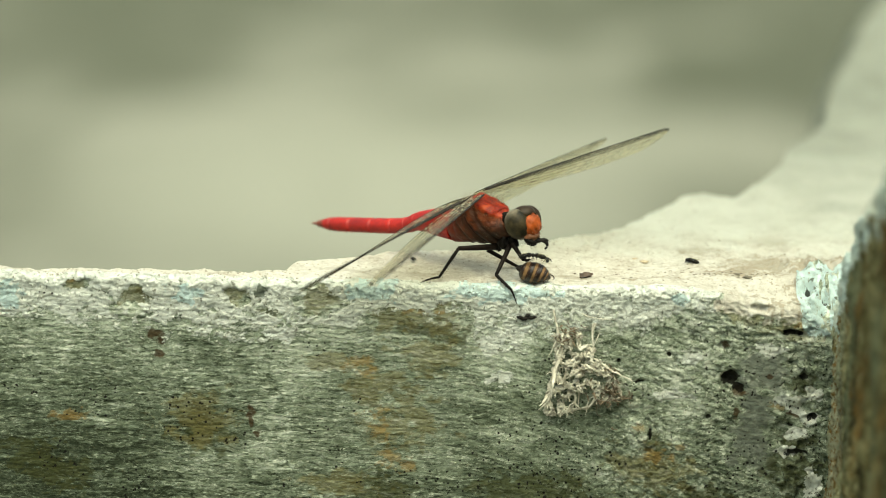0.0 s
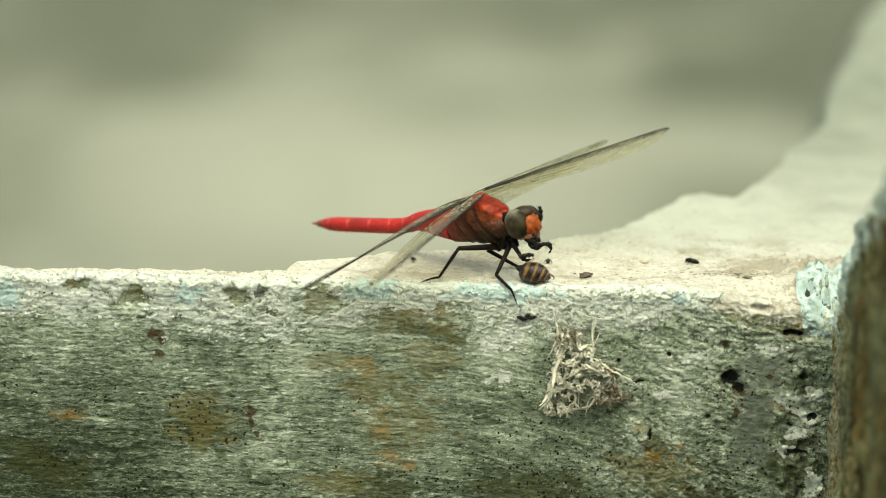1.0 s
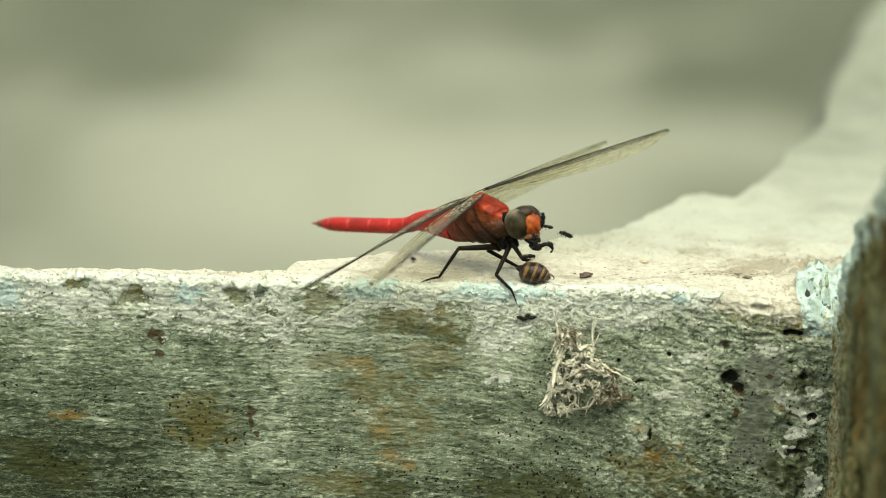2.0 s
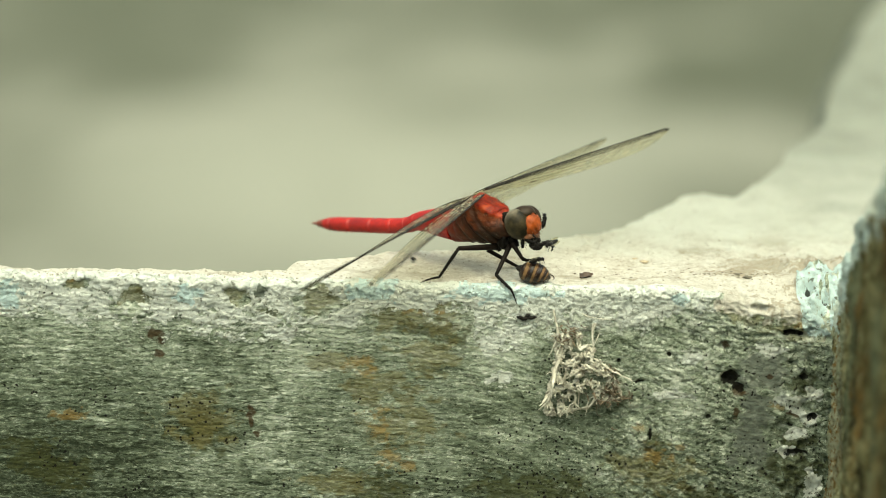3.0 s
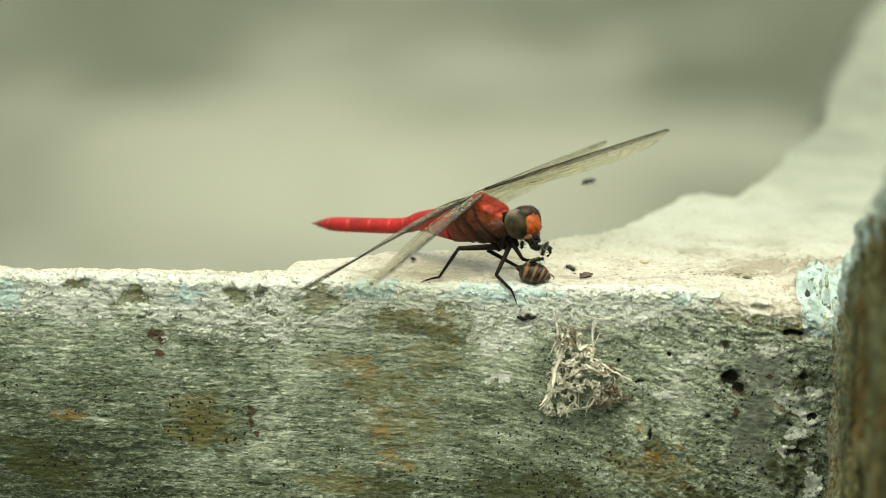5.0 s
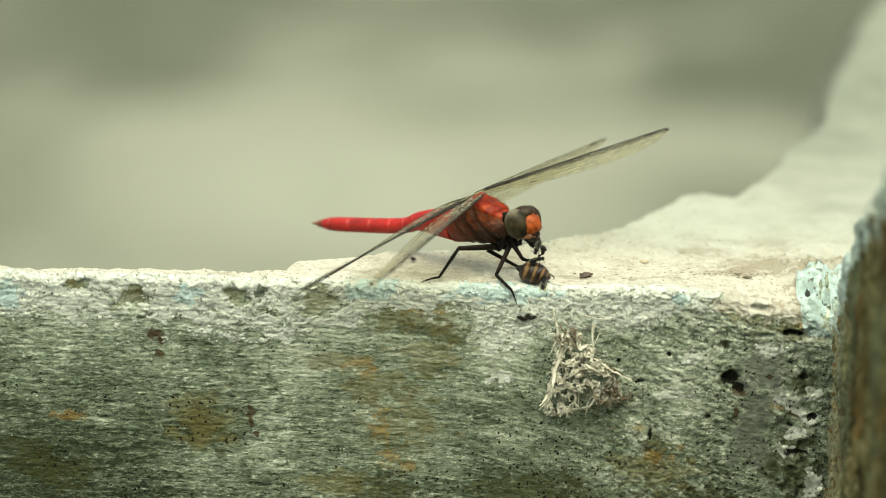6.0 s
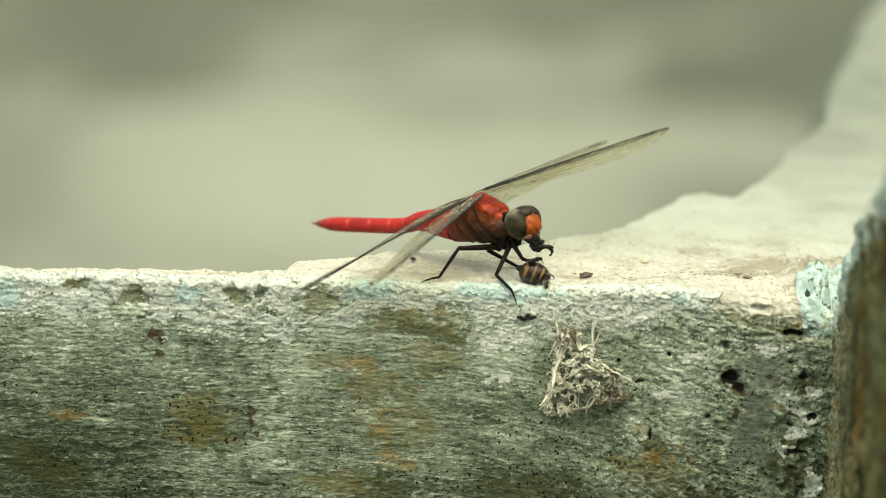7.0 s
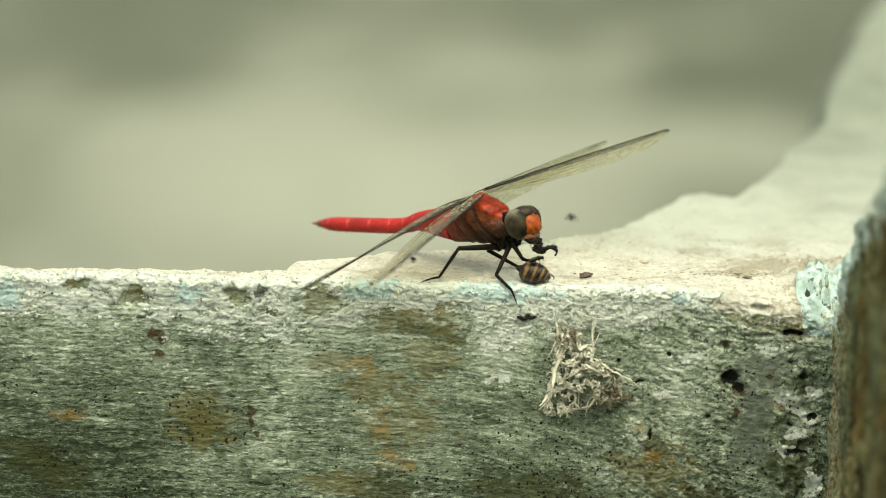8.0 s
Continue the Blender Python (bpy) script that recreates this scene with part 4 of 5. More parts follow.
    # wings
    wings = []
    for base, tip, twist, trail, film, stout, faint in (((5.7, 9.2, 11.8), (33.0, 29, 16.9), (-16, -36), fore_trail, WING, 1.6, 0.35), ((4.3, 11.3, 10.6), (24.2, 37, 13.2), (-32, -34), hind_trail, WING, 0.7, 0.4),
                                    ((5.5, 8.0, 11.3), (-8.8, -22, 5.7), (6, 24), fore_trail, CLEAR_WING, 1.2, 0.9), ((4.0, 9.8, 10.6), (-18.8, -16, 3.3), (12, 26), hind_trail, CLEAR_WING, 1.4, 0.9)):
        m, length = wing_pose(base, tip)
        wings.append(wing_mesh_parts(length, fore_lead, trail, fly, m, random.Random(int(base[0] * 10)), twist, film, stout, faint))
    bm = bmesh.new()
    ball(bm, (11.5, -4.25, 2.1), (0.5, 0.3, 0.12), 2, rough=0.5, seed=3)
    part("wing_fleck", bm, SPOT, wings[0], "dark fleck on the wing")
    # hips
    for x, y, z, r in ((10.0, 5.0, 5.3, 0.85), (8.6, 5.6, 5.0, 0.9), (7.6, 6.9, 4.4, 0.9), (10.6, 4.6, 6.6, 0.8), (9.6, 4.6, 7.2, 0.8)):
        bm = bmesh.new()
        ball(bm, here(x, y, z), (r * 0.85, r * 0.7, r * 1.15), 3, rough=0.7, seed=x)
        part("hip", bm, BLACK, fly, "black hip joint")
    # legs
    build_leg(fly, [(7.5, 6.5, 4.0), (2.2, 4.0, 4.25), (-0.46, 2.5, 0.35), (-2.77, 1.0, 0.05)], (0.42, 0.24), rng)
    build_leg(fly, [(9.5, 4.5, 4.7), (7.62, 1.5, 1.13), (9.8, -0.5, -0.45), (10.5, -0.75, -2.1)], (0.34, 0.22), rng)
    build_leg(fly, [(6.4, 9.0, 2.9), (10.4, 9.5, 0.6), (10.9, 10.2, 0.25), (12.0, 10.8, 0.1)], (0.3, 0.2), rng)
    build_leg(fly, [(9.85, 4.0, 5.2), (11.3, 2.9, 3.25), (12.0, 3.3, 2.9), (12.5, 3.4, 3.0)], (0.34, 0.26), rng)
    return fly, wings


dragonfly, wings = build_dragonfly()


# ---- the bee's abdomen, cut off and lying on the ledge ----
def build_bee():
    bee = thing("bee_abdomen", pose(0.01303, 0.0022, 0.0014, 0, 9, -8), "striped tan and black bee abdomen lying on the ledge", "bee")
    prof = curve_points([(-2.05, 0, 0.05, 0.75, 0.7), (-1.5, 0, 0.05, 1.3, 1.25), (-0.5, 0, 0.03, 1.55, 1.48), (0.5, 0, 0, 1.5, 1.42), (1.4, 0, -0.1, 1.1, 1.02), (2.0, 0, -0.2, 0.6, 0.55), (2.45, 0, -0.28, 0.12, 0.12)], 48)
    coats = {"d": (BAND_DARK, "blackish ring"), "b": (BAND_BROWN, "brown ring"), "t": (BAND_TAN, "tan hairy ring")}
    for i, j, kind in ((0, 6, "d"), (6, 8, "b"), (8, 12, "t"), (12, 14, "b"), (14, 18, "d"), (18, 21, "t"), (21, 23, "b"), (23, 27, "d"), (27, 30, "t"), (30, 32, "b"), (32, 35, "d"), (35, 38, "t"), (38, 48, "d")):
        seg = prof[i:j + 1].copy()
        seg[-1, 3:] *= 1.015
        bm = bmesh.new()
        sweep(bm, [tuple(r) for r in seg], 28)
        for v in bm.verts:
            v.co.x += 0.16 * v.co.z - 0.05 * v.co.y
        part("abdomen_ring", bm, coats[kind][0], bee, coats[kind][1])
    bm = bmesh.new()
    sweep(bm, [(-1.9, 0, 0.1, 0.6, 0.5), (-2.3, 0.05, 0.15, 0.42, 0.36), (-2.65, 0.1, 0.2, 0.3, 0.22)], 12, steps=6, rough=0.12, rng=random.Random(4))
    part("torn_waist", bm, PREY, bee, "black torn end")
    bm = bmesh.new()
    sweep(bm, [(2.2, 0, 0.25, 0.09, 0.09), (2.7, -0.1, 0.15, 0.08, 0.08), (2.95, -0.15, -0.15, 0.05, 0.05), (2.8, -0.1, -0.35, 0.02, 0.02)], 7, steps=9)
    part("sting", bm, BLACK, bee, "thin curved black sting")
    rng = random.Random(2)
    bm = bmesh.new()
    for k in range(260):
        i = rng.randint(8, 42)
        x, y, z, a, b = prof[i]
        an = rng.uniform(0, 6.28)
        o = Vector((x, y + a * math.cos(an), z + b * math.sin(an)))
        e = o + Vector((0.25, 0.14 * math.cos(an), 0.14 * math.sin(an)))
        sweep(bm, [(*o, 0.016, 0.016), (*e, 0.005, 0.005)], 3)
    part("bee_hairs", bm, HAIR, bee, "short pale hairs")
    return bee


bee = build_bee()


# ---- the chewed remains in the jaws, turning about the mouth ----
def build_prey():
    prey = thing("bee_remains", pose(0.01347, 0.0015, 0.00639), "black chewed bee remains held in the jaws", "bee")
    rng = random.Random(5)
    bm = bmesh.new()
    ball(bm, (0.05, 0, -0.2), (0.5, 0.45, 0.6), 3, rough=0.7, seed=1)
    ball(bm, (0.15, 0.05, -0.95), (0.6, 0.5, 0.6), 3, rough=0.8, seed=3)
    ball(bm, (0.35, -0.1, -1.55), (0.62, 0.4, 0.42), 3, rough=0.8, seed=8)
    ball(bm, (-0.3, 0, -1.3), (0.3, 0.3, 0.3), 2, rough=0.6, seed=5)
    part("lump", bm, PREY, prey, "black pulpy lump")
    for path in ([(0.4, 0, -1.45, 0.42, 0.4), (1.0, 0, -1.25, 0.36, 0.36), (1.6, 0, -1.1, 0.34, 0.3), (2.2, 0, -1.0, 0.34, 0.32), (2.7, 0, -1.35, 0.26, 0.26), (2.78, 0, -1.85, 0.2, 0.2), (2.6, 0, -2.25, 0.12, 0.12)],
                 [(2.1, 0, -1.0, 0.25, 0.22), (2.5, -0.1, -0.85, 0.2, 0.18), (2.85, -0.1, -0.95, 0.12, 0.12)],
                 [(0.5, 0.1, -1.6, 0.26, 0.22), (1.0, 0.15, -1.85, 0.18, 0.15), (1.3, 0.1, -1.75, 0.1, 0.1)],
                 [(0.4, -0.2, -0.9, 0.2, 0.2), (0.7, -0.35, -0.55, 0.12, 0.12), (0.75, -0.4, -0.3, 0.07, 0.07)],
                 [(1.5, 0, -1.1, 0.18, 0.18), (1.65, -0.1, -0.75, 0.1, 0.1)]):
        bm = bmesh.new()
        sweep(bm, path, 8, steps=14, rough=0.38, rng=rng)
        part("leg_stub", bm, PREY, prey)
    return prey


prey = build_prey()


# ---- small black flies ----
def build_fly(m, label):
    f = thing("small_fly", m, label, "fly", "small flies round the dragonfly")
    bm = bmesh.new()
    sweep(bm, [(0.1, 0, 0.42, 0.2, 0.2), (-0.25, 0, 0.42, 0.36, 0.34), (-0.8, 0, 0.36, 0.3, 0.26), (-1.15, 0, 0.3, 0.06, 0.06)], 14, steps=10)
    part("abdomen", bm, FLY, f)
    bm = bmesh.new()
    ball(bm, (0.35, 0, 0.5), (0.42, 0.34, 0.34), 3)
    part("thorax", bm, FLY, f)
    bm = bmesh.new()
    ball(bm, (0.88, 0, 0.45), (0.22, 0.32, 0.27), 3)
    part("head", bm, FLY, f)
    for s in (-1, 1):
        bm = bmesh.new()
        g = [[bm.verts.new((0.35 - 1.55 * u, s * (0.2 + 0.12 * u) + w * 0.3 * math.sin(math.pi * min(0.97, u * 0.8 + 0.15)), 0.75 - 0.15 * u + 0.015 * h)) for w in (-1, 0, 1)]
             for h in (0, 1) for u in np.linspace(0, 1, 9)]
        for half in (g[:9], g[9:]):
            for a, b in zip(half, half[1:]):
                for k in range(2):
                    bm.faces.new((a[k], b[k], b[k + 1], a[k + 1]))
        part("wing", bm, FLY_WING, f, "clear greyish wing")
        for x, out, ahead in ((0.55, 0.75, 0.45), (0.35, 0.85, -0.05), (0.15, 0.8, -0.6)):
            bm = bmesh.new()
            sweep(bm, [(x, 0.2 * s, 0.35, 0.05, 0.05), (x + ahead * 0.5, out * 0.65 * s, 0.42, 0.045, 0.045), (x + ahead, out * s, 0.0, 0.025, 0.025)], 6, steps=6)
            part("leg", bm, FLY, f)
    return f


first_fly = build_fly(pose(0.03624, 0.0153, 0.0), "small black fly resting on the dusty ledge top")
FLY_NAMES = {"ledge": first_fly}
for key, words in (("face", "small black fly that lands on the dragonfly's face"), ("leg", "small black fly on the dragonfly's foreleg and bee"),
                   ("behind", "small black fly behind the bee abdomen"), ("edge", "small black fly feeding under the bee abdomen"), ("still", "small black fly sitting on the ledge by the wings")):
    FLY_NAMES[key] = tagged(copy_thing(first_fly, pose(0, 0, 0)), words)
FLY_NAMES["still"].matrix_basis = pose(-0.0043, 0.0129, 0.0001, 0, 0, 92) @ Matrix.Scale(0.6, 4)
FLY_NAMES["behind"].scale = (0.75, 0.75, 0.75)


# ---- the fibrous tuft stuck to the face ----
def build_tuft():
    rng = random.Random(21)
    tuft = thing("fibre_tuft", pose(0.0205, -0.0004, -0.0115), "torn cream fibrous cocoon tuft stuck to the wall", "cocoon")

    def strand(start, heading, length, width, curl, steps=7):
        p, d, rows = Vector(start), Vector(heading).normalized(), []
        for k in range(steps):
            w = width * (1 - 0.75 * k / (steps - 1)) * rng.uniform(0.75, 1.2)
            rows.append((*p, w, w * rng.uniform(0.2, 0.5)))
            d = (d + Vector([rng.uniform(-curl, curl) for _ in range(3)])).normalized()
            p = p + d * (length / steps)
            p.y = min(-0.05, max(-3.4, p.y))
        return rows

    for start, heading, length, width in (((-4.7, -0.5, 8.4), (0.22, -0.15, -1), 8, 0.26), ((-4.0, -0.6, 5.0), (-0.05, -0.1, -1), 11, 0.42), ((-3.4, -0.8, 3.0), (-0.1, -0.1, -1), 10, 0.4),
                                          ((-4.2, -0.5, 0.0), (0.05, 0, -1), 8, 0.5), ((0.9, -0.5, 6.4), (-0.2, -0.4, -1), 4.5, 0.2), 
                                          ((2.8, -0.6, 0.6), (0.6, -0.2, -1), 5.5, 0.4), ((-0.6, -0.6, 7.9), (1, 0.0, -0.72), 5.8, 0.2), ((1.2, -0.6, 6.6), (-0.3, -0.1, -1), 4.0, 0.24), ((0.4, -0.9, 2.4), (0.1, 0.1, 1), 4.4, 0.16), ((4.4, -0.6, -1.8), (0.4, 0, -1), 3, 0.4), ((-3.4, -1.2, 5.2), (0.5, -0.3, -0.9), 4, 0.35),
                                          ((-0.6, -1.0, -3.2), (-0.3, 0, -1), 3.5, 0.22), ((-4.8, -0.6, -3.4), (-0.1, 0, -1), 3.4, 0.36), ((-3.2, -0.8, -4), (0.2, 0, -1), 4, 0.35)):
        bm = bmesh.new()
        sweep(bm, strand(start, heading, length, width, 0.3, 9), 7, steps=26, rough=0.4, rng=rng)
        part("strand", bm, FIBRE, tuft)
    # a lacy web of flat fibres between many knots
    knots = []
    while len(knots) < 270:
        z = rng.uniform(-7.2, 5.2)
        lo = np.interp(z, [-7.2, -3, 1, 5.2], [-6.0, -5.0, -4.3, -4.4])
        hi = np.interp(z, [-7.2, -4.5, -2.5, 1, 5.2], [-1.5, 5.6, 5.2, 2.8, -0.8])
        x = rng.uniform(lo, hi)
        if z < -4.2 and -1.8 < x < 2.6 and rng.random() < 0.85:
            continue
        bulge = 2.3 * math.exp(-((x + 0.5) / 4.0) ** 2 - ((z + 0.5) / 5.0) ** 2)
        knots.append(Vector((x, -rng.uniform(0.1, 0.5) - bulge * rng.uniform(0.4, 1.0), z)))
    bm = bmesh.new()
    done = set()
    for i, p in enumerate(knots):
        near = sorted(range(len(knots)), key=lambda j: (knots[j] - p).length)[1:5]
        for j in near:
            if (j, i) in done:
                continue
            done.add((i, j))
            q = knots[j]
            mid = p.lerp(q, rng.uniform(0.35, 0.65)) + Vector([rng.uniform(-0.35, 0.35) for _ in range(3)])
            a, c = rng.uniform(0.15, 0.4), rng.uniform(0.15, 0.4)
            b = rng.uniform(0.06, 0.22)
            lean = (rng.uniform(-1, 1), rng.uniform(-1, 1), rng.uniform(-0.3, 1))
            sweep(bm, [(*p, a, a * 0.3), (*mid, b, b * 0.5), (*q, c, c * 0.3)], 6, lean, 10, 0.3, rng)
    for k in range(260):
        p = rng.choice(knots)
        sweep(bm, strand(p, (rng.uniform(-1, 1), rng.uniform(-0.8, 0.2), rng.uniform(-1, 0.7)), rng.uniform(0.6, 2.0), rng.uniform(0.05, 0.16), 0.6, 5), 5, steps=8, rough=0.3, rng=rng)
    part("tangle", bm, FIBRE, tuft, "tangled cream fibres")["kind"] = "stuff"
    bm = bmesh.new()
    for k in range(90):
        x, z = (rng.gauss(-2.6, 0.6), rng.gauss(5.0, 0.9)) if k < 30 else (rng.gauss(3.4, 1.2), rng.gauss(-3.2, 1.6))
        rows = strand((x, -rng.uniform(0.2, 1.6), z), (rng.uniform(-1, 1), rng.uniform(-0.3, 0.2), rng.uniform(-1.2, 0.4)), rng.uniform(1.0, 2.6), rng.uniform(0.12, 0.3), 0.7, 6)
        sweep(bm, rows, 5, steps=10, rough=0.2, rng=rng)
    part("brown_tangle", bm, FIBRE_DARK, tuft, "brown matted fibres")["kind"] = "stuff"


build_tuft()


# ---- crumbs and litter on the ledge ----
def rest(x, y):
    return float(top_height(np.array(x), np.array(y)) - edge_drop(np.array(float(x))) * 0.85 * (1 - smooth01(np.array(y), 0.5, 9)))


def flat_bit(name, x, y, size, material, label, category, seed, turn=0, group=""):
    bm = bmesh.new()
    ball(bm, (0, 0, size[2] * 0.7), size, 3, rough=0.55, seed=seed)
    ob = part(name, bm, material)
    ob.matrix_basis = pose(x * MM, y * MM, rest(x, y) * MM, 0, 0, turn)
    return tagged(ob, label, category, group)


def build_litter():
    bm = bmesh.new()
    rows = []
    for u in np.linspace(0, 1, 9):
        w = 0.6 * math.sin(math.pi * (0.06 + 0.9 * u)) * (1 + 0.4 * math.sin(19 * u))
        rows.append([bm.verts.new((-1.0 + 2.0 * u, v * w, 0.05 + 0.7 * max(0.0, v) ** 1.5 * (1 - 0.5 * u) + 0.18 * max(0.0, -v) + 0.35 * u * u + 0.08 * math.sin(9 * u + 3 * v) + h)) for h in (0, 0.05) for v in (-1, -0.5, 0, 0.5, 1)])
    for a, b in zip(rows, rows[1:]):
        for k in (0, 1, 2, 3, 5, 6, 7, 8):
            bm.faces.new((a[k], b[k], b[k + 1], a[k + 1]))
    leaf = part("dead_leaf_scrap", bm, LEAF)
    leaf.matrix_basis = pose(0.0206, 0.0066, rest(20.6, 6.6) * MM, 0, 0, 12)
    tagged(leaf, "curled dark brown dead leaf scrap on the ledge", "leaf")
    flat_bit("ochre_crumb", 29.3, 15.9, (0.65, 0.6, 0.2), CRUMB, "ochre crumb lying on the dusty ledge", "crumb", 3, group="crumbs on the ledge")
    flat_bit("ochre_crumb", 28.0, 17.5, (0.45, 0.45, 0.16), CRUMB, "small ochre crumb on the dusty ledge", "crumb", 4, group="crumbs on the ledge")
    # two thin dark pieces stand for the shading of a rough relief patch
    flat_bit("relief_shade_bit", 43.9, 8.2, (0.8, 0.6, 0.1), RELIEF_SHADE, "thin dark piece standing for the shading of rough relief on the ledge", "flake", 6, 10)
    flat_bit("relief_shade_bit", 42.3, 9.5, (0.5, 0.4, 0.09), RELIEF_SHADE, "thin dark piece standing for the shading of rough relief on the ledge", "flake", 8, -20)
    rng = random.Random(9)
    bm = bmesh.new()
    for k in range(420):
        x = rng.uniform(-60, 54)
        y = rng.uniform(0.8, float(np.interp(x, RIDGE_X, RIDGE_Y)) * 0.95)
        s = rng.uniform(0.05, 0.15)
        made = bmesh.ops.create_cube(bm, size=2)["verts"]
        z = rest(x, y)
        for v in made:
            v.co = Vector((x + v.co.x * s * rng.uniform(0.6, 1.2), y + v.co.y * s * rng.uniform(0.6, 1.2), z + (v.co.z * 0.6 + 0.3) * s * rng.uniform(0.5, 1.1)))
    tagged(part("sand_grains", bm, SAND, None, smooth=True), "scattered pale sand grains on the ledge top", "grit", kind="stuff")
    bm = bmesh.new()
    for k in range(60):
        x = rng.uniform(0, 54)
        y = rng.uniform(0.8, float(np.interp(x, RIDGE_X, RIDGE_Y)) * 0.95)
        s = rng.uniform(0.05, 0.15)
        made = bmesh.ops.create_cube(bm, size=2)["verts"]
        z = rest(x, y)
        for v in made:
            v.co = Vector((x + v.co.x * s * rng.uniform(0.6, 1.6), y + v.co.y * s * rng.uniform(0.6, 1.2), z + (v.co.z * 0.5 + 0.3) * s * rng.uniform(0.5, 1.1)))
    # clustered chips that partly stand for the dark shadows of peeling plaster
    for k in range(110):
        cx, cy, w = ((40.0, 9.6, 2.6), (45.0, 8.6, 1.2), (37.0, 8.6, 2.0), (28.0, 7.0, 5.0))[k % 4]
        x, y, s = rng.gauss(cx, w), rng.gauss(cy, 0.9), rng.uniform(0.04, 0.14)
        ball(bm, (x, y, rest(x, y) + 0.1 * s), (s * rng.uniform(1.0, 2.0), s * rng.uniform(0.7, 1.2), s * 0.3), 2, rough=0.9, seed=k)
    tagged(part("soil_and_shade_chips", bm, GRIT, None, smooth=True), "dark soil grains, and chips standing for flake shadows, on the ledge top", "grit", kind="stuff")
    # black lumps that stand for the shaded opening under a paint blob
    bm = bmesh.new()
    for cx, cz, r in ((0, 0, 0.7), (0.9, 0.1, 0.6), (-0.7, 0.15, 0.5), (0.5, 0.5, 0.35), (1.4, 0.25, 0.35)):
        ball(bm, (cx, 0, cz), (r, 0.25, r * 0.45), 2, rough=0.6, seed=cx)
    opening = part("dark_opening", bm, PREY)
    opening.matrix_basis = pose(0.0118, -0.00045, -0.0046)
    tagged(opening, "black lumps standing for the shade in an opening of the plaster face", "lichen")


build_litter()

def mm(x, y, z, rx=0, ry=0, rz=0):
    return pose(x * MM, y * MM, z * MM, rx, ry, rz)


def motions():
    """All that moves: flies, the remains in the jaws, a slight tremble of the wings."""
    walk(FLY_NAMES["ledge"], [
        (0, mm(36.24, 15.32, 0.00, 0, 0, 150)),
        (1.3, mm(36.24, 15.32, 0.00, 0, 0, 150)),
        (1.4, mm(36.69, 14.00, 1.36, 0, -20, 110)),
        (1.5, mm(36.22, 6.00, 13.88, 20, -10, 170)),
        (1.6, mm(34.60, 5.00, 8.62, 0, 0, 190)),
        (1.7, mm(18.05, 3.00, 6.88, 0, -20, 180)),
        (2.0, mm(17.23, 2.00, 6.77, 0, -20, 200)),
        (2.4, mm(16.01, 1.00, 6.58, 0, 0, 190)),
        (2.8, mm(15.13, 0.40, 6.13, -60, 20, 200)),
        (3.1, mm(15.29, 0.40, 6.13, -60, 20, 215)),
        (3.3, mm(15.64, 0.40, 5.40, -40, 55, 180)),
        (3.5, mm(15.32, 0.40, 5.31, -40, 60, 180)),
        (3.7, mm(15.87, 0.40, 5.41, -40, 55, 180)),
        (3.8, mm(15.16, 0.40, 5.31, -40, 65, 180)),
        (4.0, mm(14.18, 0.30, 5.97, -40, 20, 200)),
        (4.3, mm(14.50, 0.30, 5.97, -40, 30, 200)),
        (4.7, mm(14.51, 0.30, 5.48, -60, 70, 180)),
        (5.8, mm(14.59, 0.20, 5.51, -70, 60, 180)),
        (5.9, mm(13.71, 0.20, 5.49, -80, 60, 180)),
        (6.0, mm(13.39, 0.20, 5.72, -80, 70, 180)),
        (6.2, mm(13.88, 0.40, 5.52, -80, 40, 180)),
        (6.3, mm(13.71, 3.50, 4.99, -80, 40, 180)),
        (8, mm(13.57, 4.50, 4.91, -60, 60, 180)),
    ])
